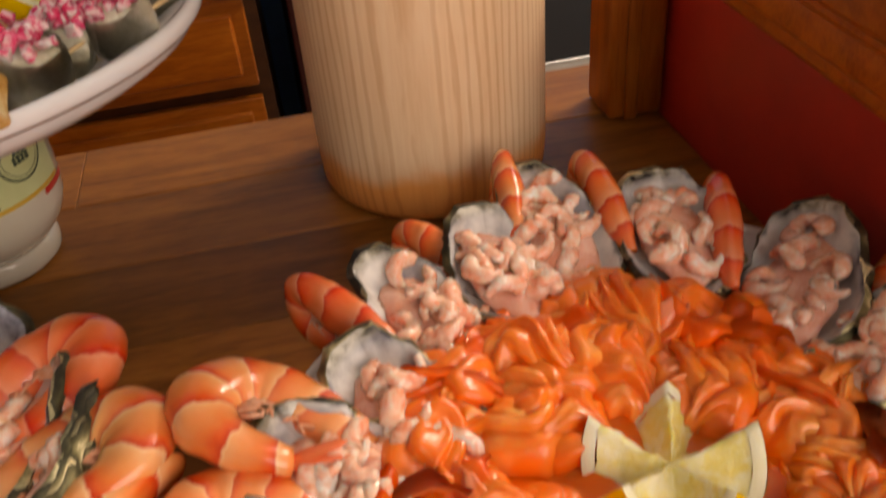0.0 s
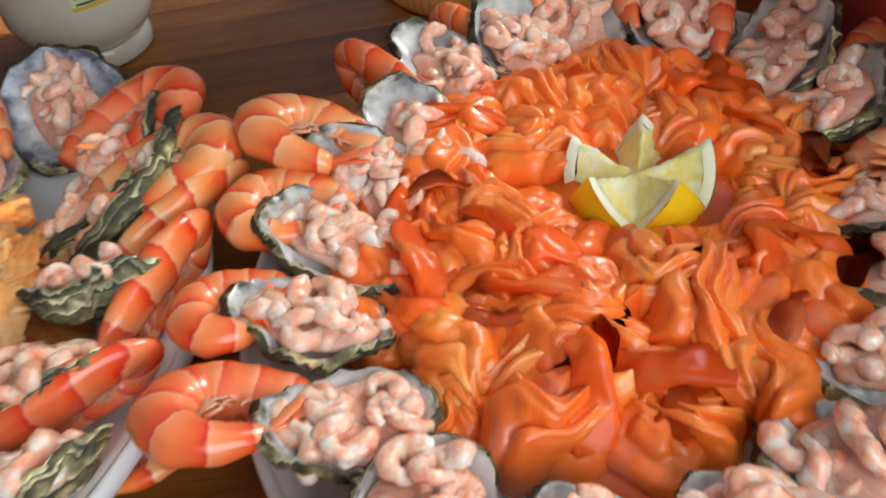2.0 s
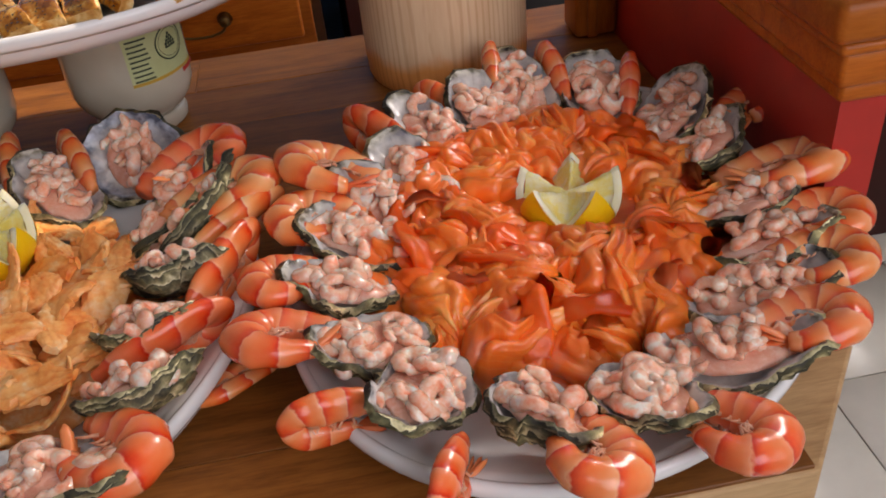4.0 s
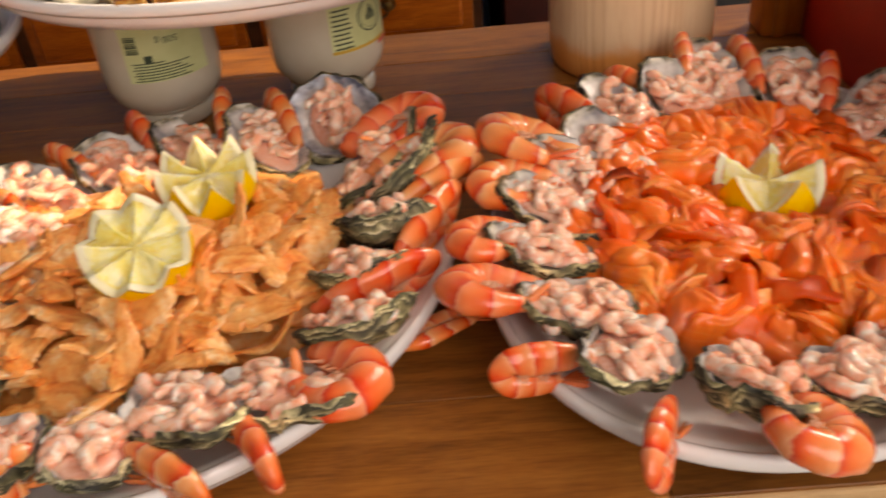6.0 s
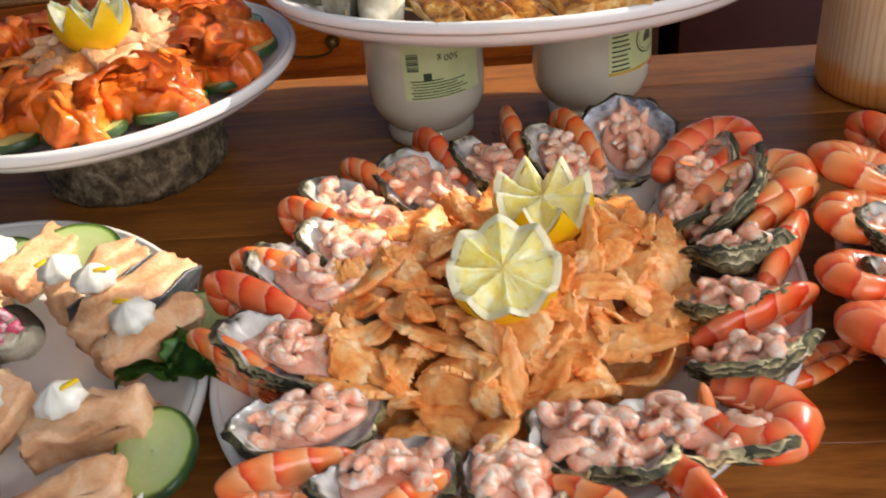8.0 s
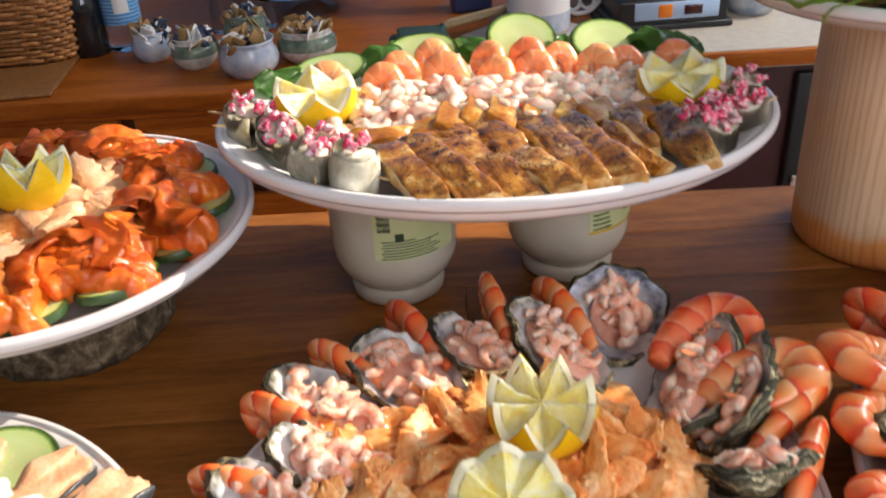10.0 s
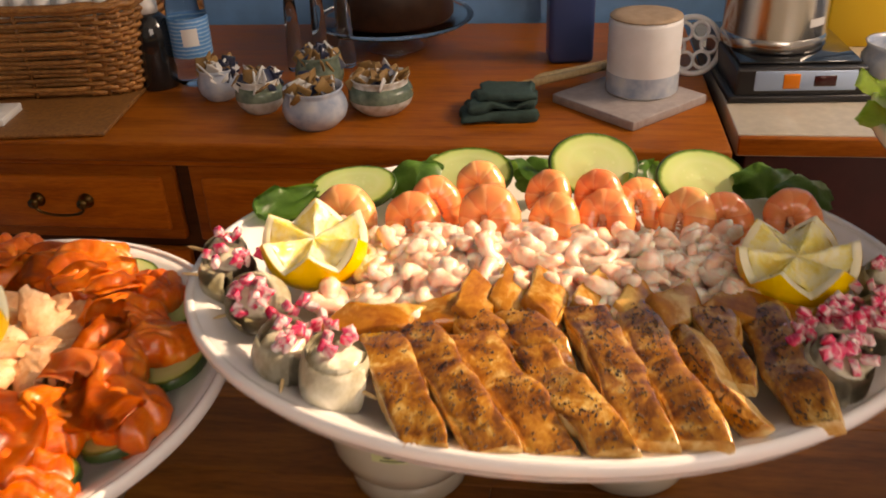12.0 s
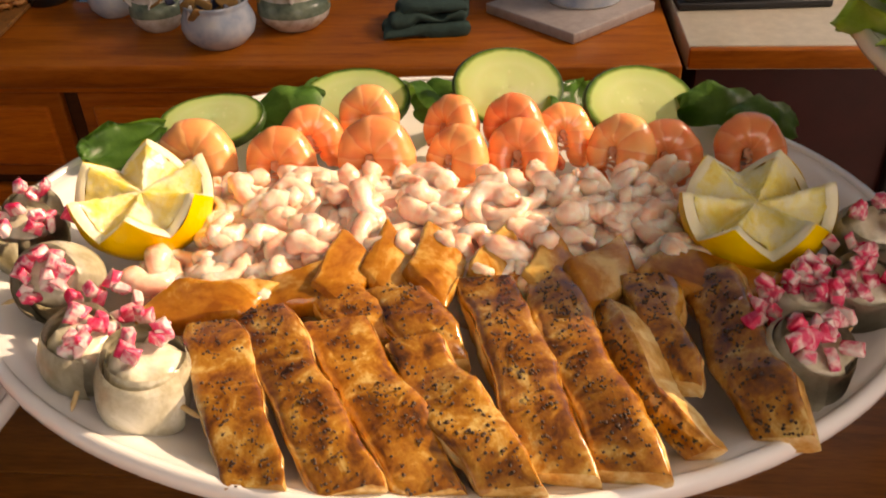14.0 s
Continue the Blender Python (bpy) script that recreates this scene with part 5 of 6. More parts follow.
def dome(n, cx, cy, ax, ay, turn, rng, spread=0.95):
    """Even places over an oval heap, from the rim inwards."""
    for k in range(n):
        r = math.sqrt((k + 0.5) / n) * spread
        a = k * 2.39996 + rng.uniform(-0.2, 0.2)
        u, v = r * ax * math.cos(a), r * ay * math.sin(a)
        c, s = math.cos(radians(turn)), math.sin(radians(turn))
        yield cx + u * c - v * s, cy + u * s + v * c, r, math.degrees(math.atan2(u * s + v * c, u * c - v * s))


def mound(name, cx, cy, ax, ay, turn, z0, h, material, label, category, seed):
    bm = turned([(0, h), (0.35, 0.92 * h), (0.65, 0.66 * h), (0.88, 0.3 * h), (1.0, 0.0), (0.9, -0.006), (0, -0.006)], 48)
    bmesh.ops.scale(bm, vec=(ax, ay, 1), verts=bm.verts)
    bmesh.ops.subdivide_edges(bm, edges=bm.edges[:], cuts=1)
    lumpy(bm, 45, 0.010, seed)
    ob = part(name, bm, material, None, at=pose(cx, cy, z0, 0, 0, turn))
    return tagged(ob, label, category, kind="stuff")


mound("salmon_bed", 0.217, -0.026, 0.098, 0.120, -25, 0.914, 0.024, salmon_mat, "folded smoked salmon under the top slices", "salmon", 3.0)
rng = random.Random(21)
for k, (x, y, r, out) in enumerate(dome(120, 0.218, -0.025, 0.102, 0.124, -25, rng)):
    near = math.hypot(x - 0.235, y + 0.016)
    if near < 0.040:
        continue
    m = Matrix.Translation((x, y, 0.924 + 0.012 * (1 - r ** 2) + rng.uniform(-0.004, 0.006) - (0.010 if near < 0.062 and y < 0 else 0.003 if near < 0.056 else 0))) @ Euler((rng.uniform(-0.5, 0.5), radians(14 * r) + rng.uniform(-0.4, 0.4), radians(out + rng.choice((0, 0, 90, -90, 180)) + rng.uniform(-50, 50)))).to_matrix().to_4x4() @ Matrix.Scale(rng.uniform(0.72, 1.12), 4)
    rest("smoked_salmon_slice", BUNDLES[rng.randrange(12)], m, "soft orange slice of smoked salmon, rumpled in the heap", "salmon", "smoked salmon slices")
for x, y, r, out in dome(48, 0.218, -0.025, 0.100, 0.122, -25, rng):
    near = math.hypot(x - 0.235, y + 0.016)
    if near < 0.058:
        continue
    m = Matrix.Translation((x, y, 0.936 + 0.008 * (1 - r ** 2) + rng.uniform(-0.002, 0.003))) @ Euler((rng.uniform(-0.5, 0.5), radians(10 * r) + rng.uniform(-0.4, 0.4), radians(out + rng.choice((0, 90, -90)) + rng.uniform(-40, 40)))).to_matrix().to_4x4() @ Matrix.Scale(rng.uniform(0.50, 0.75), 4)
    rest("smoked_salmon_slice", FOLDS[rng.randrange(8)], m, "thin orange slice of smoked salmon, folded over in the heap", "salmon", "smoked salmon slices")

mound("flaked_salmon_bed", -0.125, -0.04, 0.118, 0.098, 35, 0.911, 0.023, flake_mat, "flaked hot-smoked salmon under the top flakes", "salmon", 7.0)
rng = random.Random(22)
for x, y, r, out in dome(160, -0.125, -0.044, 0.130, 0.112, 35, rng):
    if min(math.hypot(x + 0.133, y + 0.054), math.hypot(x + 0.104, y - 0.014)) < 0.026:
        continue
    m = Matrix.Translation((x, y, 0.926 + 0.025 * (1 - r ** 2) + rng.uniform(-0.003, 0.008))) @ Euler((rng.uniform(-0.7, 0.7), rng.uniform(-0.45, 0.45), rng.uniform(0, 6.28))).to_matrix().to_4x4() @ Matrix.Scale(rng.uniform(0.75, 1.25), 4)
    rest("salmon_flake", FLAKES[rng.randrange(9)], m, "flake of pale orange hot-smoked salmon in the heap", "salmon", "salmon flakes")

spare = copy_thing(PRAWNS[2], Matrix.Translation((0.056, -0.072, 0.911)) @ Euler((radians(20), 0, radians(-152))).to_matrix().to_4x4() @ Matrix.Scale(0.78, 4))
tagged(spare, "pink cooked prawn fallen on the counter between the platters", "prawn")
deep_lemon = make_lemon(5, 0.0120, -0.0125, 0.0315, 1.0, "half lemon cut into a crown of five deep points")
deep_lemon.matrix_world = pose(0.235, -0.016, 0.9440, -7, 0, -3)
lemon = make_lemon(8, 0.0110, -0.0100, 0.0305, 3.0, "half lemon cut into a crown of many narrow points")
lemon.matrix_world = pose(-0.103, 0.004, 0.9690, 6, 0, 20)
copy_thing(lemon, pose(-0.441, 0.195, 1.0400, -10, 0, 0))
low_lemon = make_lemon(6, 0.0070, -0.0075, 0.0315, 2.0, "half lemon cut into a crown of six broad wedges")
low_lemon.matrix_world = pose(-0.243, 0.258, 1.0620, 5, 3, -20)
copy_thing(low_lemon, pose(0.026, 0.253, 1.0620, 4, -4, 2))
flat_lemon = make_lemon(8, 0.0065, -0.0055, 0.0305, 4.0, "half lemon with a shallow scalloped cut")
flat_lemon.matrix_world = pose(-0.126, -0.072, 0.9720, 25, 0, 5)

# ---- oval platter: mackerel, shrimps, prawns, rolled herring ----
# x, y, heading, length, width, lean
MACKEREL = [(-0.191, 0.184, -65, 0.082, 0.0225, 8), (-0.174, 0.190, -59, 0.092, 0.0230, 10), (-0.142, 0.186, -60, 0.085, 0.0250, 6), (-0.111, 0.175, -61, 0.073, 0.0235, 14),
            (-0.086, 0.213, -75, 0.098, 0.0235, 10), (-0.064, 0.228, -77, 0.112, 0.0235, 14), (-0.039, 0.200, -74, 0.074, 0.0150, 58), (-0.021, 0.215, -88, 0.052, 0.0220, 8),
            (0.003, 0.222, -84, 0.086, 0.0250, 34), (-0.145, 0.205, -58, 0.030, 0.0190, 4), (-0.122, 0.204, -59, 0.038, 0.0240, 6)]


def mackerel_slice(k, x, y, heading, length, width, lean):
    """A slice cut across a smoked fillet: brown peppered top, pale cut sides."""
    rng = random.Random(300 + k)
    thick = 0.0145
    m = Matrix.Translation((x, y, 1.044)) @ Euler((radians(lean), radians(rng.uniform(-2.5, 1.0)), radians(heading))).to_matrix().to_4x4()
    ob = thing("mackerel_slice", "golden brown slice of peppered smoked mackerel on the oval platter", "mackerel", m, "mackerel slices")
    n, c = 22, 18

    def section(u, grow=1.0):
        w = 1.07 * width / 2 * (1 - 0.20 * max(0, u - 0.6)) * (0.94 + 0.06 * math.sin(9 * u + k))
        h = thick / 2 * (1.0 - 0.45 * max(0, (u - 0.45) / 0.55) ** 1.5)
        row = []
        for j in range(c):
            a = 2 * math.pi * j / c
            ca, sa = math.cos(a), math.sin(a)
            row.append((w * math.copysign(abs(ca) ** 0.32, ca) * grow, h * math.copysign(abs(sa) ** 0.40, sa) * grow))
        return row

    rings = []
    for i in range(n + 1):
        u = i / n
        e = 0.94 if i in (0, n) else 1.0
        rings.append([Vector((u * length + 0.45 * p, p, q - 0.006 * max(0, u - 0.7) ** 2 / 0.09)) for p, q in section(u, e)])
    bm = lumpy(lumpy(grid(rings), 40, 0.0040, k), 260, 0.0009, k)
    for f in bm.faces:
        f.material_index = 0 if f.normal.z > 0.35 else 1
    ob_body = part("fillet", bm, [mackerel_mat, mackerel_side_mat], ob)
    ob_body.data.set_sharp_from_angle(angle=radians(50))
    grains = bmesh.new()
    for _ in range(int(360 * length / 0.09)):
        u, v = rng.random(), rng.uniform(-0.92, 0.92)
        if noise.noise(Vector((u * 4, v * 1.5, k * 3.0))) < -0.3:
            continue
        s = section(u)
        w, h = max(p for p, q in s), max(q for p, q in s)
        z = h * (1 - abs(v) ** 5) + 0.0004
        p = Vector((u * length + 0.45 * v * w, v * w, z - 0.006 * max(0, u - 0.7) ** 2 / 0.09))
        p += wobble(p, 40, 0.0040, k)
        own = bmesh.new()
        bmesh.ops.create_icosphere(own, subdivisions=1, radius=rng.uniform(0.0003, 0.00075))
        bmesh.ops.scale(own, vec=(rng.uniform(0.7, 1.4), rng.uniform(0.7, 1.4), 0.6), verts=own.verts)
        bmesh.ops.translate(own, vec=p, verts=own.verts)
        join(grains, own)
    tagged(part("pepper", grains, pepper_mat, ob, "coarse black pepper grains"), kind="stuff")
    return ob


for k, row in enumerate(MACKEREL):
    mackerel_slice(k, *row)

# smooth wedges of smoked fish between the mackerel and the shrimps
rng = random.Random(31)
WEDGES = ((-0.197, 0.198, 0, 8), (-0.162, 0.207, 20, 22), (-0.145, 0.215, 77, 35), (-0.126, 0.221, 78, 38), (-0.108, 0.223, 77, 40), (-0.082, 0.221, 60, 38), (-0.060, 0.221, 70, 40), (-0.040, 0.220, 45, 38), (0.002, 0.219, -25, 18))
for k, (x, y, turn, lean) in enumerate(WEDGES):
    a, b, h = (0.046 if k in (0, 8) else 0.034) / 2, 0.0115, 0.0055
    skew = rng.uniform(0.004, 0.010)
    rows = []
    for zz, g in ((-h, 0.92), (-h * 0.5, 1.0), (h * 0.4, 1.0), (h * 0.8, 0.96), (h, 0.86)):
        ring = []
        for (px, py), (qx, qy) in zip(((-a - skew, -b), (a - skew, -b), (a + skew, b), (-a + skew, b)), ((a - skew, -b), (a + skew, b), (-a + skew, b), (-a - skew, -b))):
            for s in range(9):
                f = 0.03 + 0.94 * s / 8
                ring.append(Vector(((px + (qx - px) * f) * g, (py + (qy - py) * f) * g, zz)))
        rows.append(ring)
    bm = lumpy(lumpy(grid(rows), 45, 0.003, k * 1.3), 260, 0.0008, k)
    ob = part("smoked_fish_piece", bm, plain_mackerel_mat, None, at=pose(x, y, 1.044 + rng.uniform(0, 0.004), lean * 0.45, rng.uniform(-8, 8), turn))
    ob.data.set_sharp_from_angle(angle=radians(42))
    tagged(ob, "smooth amber piece of smoked fish on the oval platter", "fish", "smoked fish pieces")

# heap of small peeled shrimps across the middle
rng = random.Random(32)
for k in range(298):
    u, v, layer = rng.random(), rng.random(), k % 3
    x = -0.228 + 0.228 * u
    y = 0.222 + (0.074 + 0.008 * u) * v - (0.012 if u < 0.25 and v < 0.3 else 0)
    z = 1.030 + 0.0065 * layer + 0.010 * math.sin(math.pi * v) * math.sin(math.pi * min(1, 0.1 + 0.9 * u))
    m = Matrix.Translation((x, y, z)) @ Euler((rng.uniform(-0.5, 0.5), rng.uniform(-0.5, 0.5), rng.uniform(0, 6.28))).to_matrix().to_4x4() @ Matrix.Scale(rng.uniform(0.8, 1.1), 4)
    rest("shrimp", SHRIMPS[rng.randrange(6)], m, "small pale pink peeled shrimp heaped on the oval platter", "shrimp", "peeled shrimps")

# arched prawns behind them
rng = random.Random(33)
ARCHED = ((-0.240, 0.320, 1.034, 20, 1.0), (-0.200, 0.321, 1.034, 10, 1.0), (-0.180, 0.342, 1.040, 40, 0.9), (-0.152, 0.321, 1.036, 4, 1.1), (-0.157, 0.362, 1.042, 10, 0.9), (-0.116, 0.352, 1.042, -55, 0.9), (-0.114, 0.328, 1.036, -50, 0.95),
          (-0.082, 0.352, 1.042, -30, 0.9), (-0.077, 0.329, 1.036, 0, 1.0), (-0.052, 0.350, 1.040, 30, 0.85), (-0.030, 0.334, 1.036, -55, 1.0), (0.001, 0.330, 1.036, 10, 0.95), (0.040, 0.336, 1.034, 10, 1.0))
bow_ = prawn_line(215, reach=0.047)
mid_ = (min(p.y for p in bow_) + max(p.y for p in bow_)) / 2
for k, (x, y, z, yaw, size) in enumerate(ARCHED):
    m = Matrix.Translation((x, y - 0.012, z - 0.009)) @ Euler((0, 0, radians(0.6 * yaw))).to_matrix().to_4x4() @ Euler((radians(54 + rng.uniform(-10, 10)), 0, 0)).to_matrix().to_4x4() @ Euler((0, 0, radians(84 + rng.uniform(-10, 10)))).to_matrix().to_4x4() @ Matrix.Scale(0.90 * size, 4) @ Matrix.Translation((0, -mid_, 0))
    if k == 0:
        arched = make_prawn(215, 6.0, False, pale_prawn_mat, 0.047)
        tagged(arched, "pale orange cooked prawn arched over on the oval platter", group="arched prawns")
        arched.matrix_world = m
    else:
        copy_thing(arched, m)

# cucumber and leaves along the back
cucumber = make_cucumber(0.031, 0.022, 0.005, 1.0, "slanted slice of cucumber with dark green rind, leaning at the back")
cucumber.matrix_world = pose(-0.080, 0.377, 1.056, 55, 8, 12)
for x, y, z, rx, ry, rz in ((-0.243, 0.360, 1.044, 16, -4, -8), (-0.165, 0.378, 1.048, 28, 0, -6), (-0.010, 0.366, 1.051, 46, 8, 10)):
    copy_thing(cucumber, pose(x, y, z, rx, ry, rz))
rng = random.Random(34)
for x, y, z, turn in ((-0.284, 0.332, 1.046, 60), (-0.200, 0.374, 1.044, 20), (-0.188, 0.380, 1.044, 80), (-0.128, 0.384, 1.046, 120), (-0.112, 0.386, 1.044, 30), (-0.044, 0.384, 1.044, 60), (0.034, 0.368, 1.048, 10), (0.056, 0.358, 1.044, 30)):
    rest("salad_leaf", LEAVES[rng.randrange(4)], pose(x, y, z, rng.uniform(20, 50), rng.uniform(-20, 20), turn) @ Matrix.Scale(0.80, 4), "small dark green salad leaf tucked behind the prawns", "leaf", "salad leaves")


def herring_roll(k, x, y, z, lean, turn, size, stick, dice):
    """A rolled pickled herring fillet with a cocktail stick and chopped pink onion in it."""
    rng = random.Random(400 + k)
    ob = thing("herring_roll", "off-white rolled pickled herring pinned with a cocktail stick, pink onion inside", "herring", Matrix.Translation((x, y, z)) @ Euler((radians(lean), 0, radians(turn))).to_matrix().to_4x4(), "herring rolls")
    n, c = 46, 7
    rows = []
    for i in range(n + 1):
        u = i / n
        a = u * 2 * math.pi * 1.7
        r = 0.0130 + 0.0042 * u
        rows.append([Vector((r * size * (0.72 + 0.40 * math.sin(math.pi * (0.10 + 0.75 * w))) * math.cos(a), r * size * (0.72 + 0.40 * math.sin(math.pi * (0.10 + 0.75 * w))) * math.sin(a), (w - 0.5) * 0.030 * size * (1 + 0.05 * math.sin(2 * a)))) + wobble((u * 5, w * 2, k), 1, 0.0026) for w in [j / (c - 1) for j in range(c)]])
    part("fillet", grid(rows, closed=False, solid=0.0028), herring_mat, ob)
    core = turned([(0, 0.0150 * size), (0.009 * size, 0.0146 * size), (0.0128 * size, 0.0125 * size), (0.0132 * size, -0.012 * size), (0, -0.012 * size)], 20)
    part("filling", lumpy(core, 180, 0.003, k), herring_mat, ob)
    a = radians(stick)
    d = Vector((math.cos(a), math.sin(a), 0.1))
    part("cocktail_stick", tube([d * -0.012, d * 0.014, d * 0.024, d * 0.027], [0.0011, 0.0011, 0.0010, 0.0002], 8), stick_mat, ob, "pale wooden stick")
    for _ in range(dice):
        q = rng.uniform(0, 6.28)
        r = 0.011 * math.sqrt(rng.random())
        piece = set_under("onion_piece", DICE[rng.randrange(3)], ob, Matrix.Translation((r * math.cos(q), r * math.sin(q), 0.0160 * size + rng.uniform(-0.001, 0.006))) @ Euler((rng.uniform(0, 6), rng.uniform(0, 6), rng.uniform(0, 6))).to_matrix().to_4x4())
    return ob


DICE = []
for k in range(3):
    bm = box((0.0085 - 0.0015 * k, 0.0050, 0.0036), (0, 0, 0), 0.0008, 2)
    DICE.append(link_mesh("onion_piece", lumpy(bm, 200, 0.0022, k * 2.0), radish_mat))
for k, row in enumerate(((-0.291, 0.240, 1.044, 10, 30, 0.90, 160, 8), (-0.262, 0.210, 1.045, 42, 0, 0.95, 200, 14), (-0.237, 0.170, 1.042, 12, 40, 0.92, -120, 8), (-0.207, 0.154, 1.043, 10, 80, 0.98, -110, 6),
                         (0.028, 0.172, 1.043, 15, 20, 1.00, 20, 16), (0.062, 0.213, 1.043, 20, -20, 0.90, 40, 14), (0.074, 0.252, 1.043, 15, 10, 0.85, 50, 8), (0.036, 0.208, 1.040, 10, 60, 0.80, 60, 18), (-0.302, 0.266, 1.042, 20, 0, 0.75, 170, 6))):
    herring_roll(k, *row)
rng = random.Random(35)
for k, (x, y) in enumerate(((-0.239, 0.192), (-0.228, 0.184), (-0.217, 0.170), (-0.277, 0.240), (0.044, 0.198), (0.029, 0.194), (0.052, 0.226), (0.041, 0.212), (0.018, 0.186))):
    for _ in range(5):
        rest("onion_piece", DICE[rng.randrange(3)], pose(x + rng.uniform(-0.012, 0.012), y + rng.uniform(-0.01, 0.01), 1.056 + rng.uniform(-0.006, 0.003), rng.uniform(0, 90), rng.uniform(0, 90), rng.uniform(0, 360)), "bright pink piece of chopped pickled onion on the herring", "onion", "chopped pink onion")

# ---- round plate of smoked salmon on the log ----
rng = random.Random(41)
for k in range(24):
    a = 2 * math.pi * k / 24
    m = Matrix.Translation((-0.4515 + (0.098 + 0.022 * (k % 2)) * math.cos(a), 0.200 + (0.098 + 0.022 * (k % 2)) * math.sin(a), 1.001 - 0.003 * (k % 2) + rng.uniform(0, 0.006))) @ Euler((rng.uniform(-0.2, 0.2), 0.18 + rng.uniform(-0.15, 0.2), a + rng.uniform(-0.6, 0.6) + (1.57 if k % 3 == 0 else 0))).to_matrix().to_4x4() @ Matrix.Scale(rng.uniform(0.58, 0.80), 4)
    rest("smoked_salmon_slice", LARGE_BUNDLES[rng.randrange(7)], m, "deep orange smoked salmon slice, rumpled on a round plate", "salmon", "smoked salmon slices")
for k in range(22):
    a = 2 * math.pi * (k + rng.uniform(0.2, 0.8)) / 22
    rad = rng.uniform(0.080, 0.114)
    m = Matrix.Translation((-0.4515 + rad * math.cos(a), 0.200 + rad * math.sin(a), 1.013 + rng.uniform(-0.002, 0.003))) @ Euler((rng.uniform(-0.3, 0.3), 0.20 + rng.uniform(-0.2, 0.2), a + rng.choice((0, 0.5, -0.5, 1.4)) + rng.uniform(-0.3, 0.3))).to_matrix().to_4x4() @ Matrix.Scale(rng.uniform(0.50, 0.72), 4)
    rest("smoked_salmon_slice", WIDE_FOLDS[rng.randrange(8)], m, "deep orange smoked salmon slice, folded on a round plate", "salmon", "smoked salmon slices")
for x, y, r, out in dome(26, -0.440, 0.198, 0.068, 0.068, 0, rng):
    m = Matrix.Translation((x, y, 1.006 + 0.010 * (1 - r))) @ Euler((rng.uniform(-0.4, 0.4), rng.uniform(-0.4, 0.4), rng.uniform(0, 6.28))).to_matrix().to_4x4() @ Matrix.Scale(rng.uniform(1.1, 1.6), 4)
    rest("salmon_flake", (POACHED + FLAKES)[rng.randrange(5)], m, "flake of pale orange cooked salmon in the middle of a plate", "salmon", "salmon flakes")
for k in range(13):
    a = 2 * math.pi * (k + 0.4) / 13
    copy_thing(cucumber, pose(-0.4515 + 0.126 * math.cos(a), 0.200 + 0.126 * math.sin(a), 0.9930, 0, 0, 0) @ Euler((0, 0, a + 1.57)).to_matrix().to_4x4() @ pose(0, 0, 0, -8, 0, 0) @ Matrix.Diagonal((0.92, 0.85, 1.2, 1)))

# ---- round plate of salmon pieces ----


def salmon_piece(x, y, z, turn, length, lean, skin=True):
    rng = random.Random(int(x * 1e4) + 7)
    ob = thing("salmon_piece", "pale pink poached salmon piece with dark skin along its side", "salmon", Matrix.Translation((x, y, z)) @ Euler((radians(lean), 0, radians(turn))).to_matrix().to_4x4(), "poached salmon pieces")
    bm = box((length, 0.026, 0.024), (0, 0, 0), 0.006, 3)
    bmesh.ops.subdivide_edges(bm, edges=[e for e in bm.edges if e.calc_length() > 0.006], cuts=4)
    part("flesh", lumpy(lumpy(bm, 60, 0.007, x * 40), 200, 0.0035, x * 30), poached_mat, ob)
    if skin and length > 0.065:
        bm = box((length * 0.97, 0.0022, 0.022), (0, -0.0140, 0), 0.0008, 1)
        bmesh.ops.subdivide_edges(bm, edges=[e for e in bm.edges if e.calc_length() > 0.01], cuts=6)
        part("skin", lumpy(bm, 60, 0.005, x * 40), fish_skin_mat, ob, "dark grey fish skin")
    return ob


def mayo(x, y, z):
    bm = turned([(0, -0.004), (0.009, -0.003), (0.0125, 0.0), (0.0115, 0.005), (0.007, 0.0085), (0.003, 0.011), (0, 0.0125)], 28)
    for v in bm.verts:
        a = math.atan2(v.co.y, v.co.x)
        f = 1 + 0.12 * math.cos(7 * a + v.co.z * 240)
        v.co.x, v.co.y = v.co.x * f, v.co.y * f
    ob = thing("mayonnaise_dollop", "piped white mayonnaise dollop with a sliver of lemon rind", "mayonnaise", pose(x, y, z, rng.uniform(-12, 12), rng.uniform(-12, 12), rng.uniform(0, 360)), "mayonnaise dollops")
    part("swirl", bm, mayo_mat, ob)
    part("rind_sliver", box((0.010, 0.004, 0.0016), (-0.006, 0.004, 0.0095), 0.0006, 1), peel_mat, ob, "thin yellow rind sliver")


rng = random.Random(51)
for row in ((-0.380, -0.020, 0.939, 58, 0.068, 18), (-0.346, -0.048, 0.942, 62, 0.080, 16), (-0.327, -0.076, 0.936, 50, 0.062, 14), (-0.428, 0.000, 0.939, 70, 0.060, 15), (-0.338, -0.142, 0.934, 15, 0.060, 14), (-0.332, -0.190, 0.932, 35, 0.055, 12),
            (-0.394, -0.140, 0.934, 80, 0.060, 12), (-0.452, -0.060, 0.936, 60, 0.060, 12), (-0.392, -0.200, 0.932, 10, 0.06, 10), (-0.462, -0.150, 0.934, 100, 0.06, 10), (-0.512, -0.110, 0.934, 120, 0.06, 10)):
    salmon_piece(*row)
for p in ((-0.394, -0.034, 0.956), (-0.364, -0.052, 0.960), (-0.332, -0.080, 0.954), (-0.348, -0.142, 0.951), (-0.447, -0.010, 0.956), (-0.394, -0.140, 0.951)):
    mayo(*p)
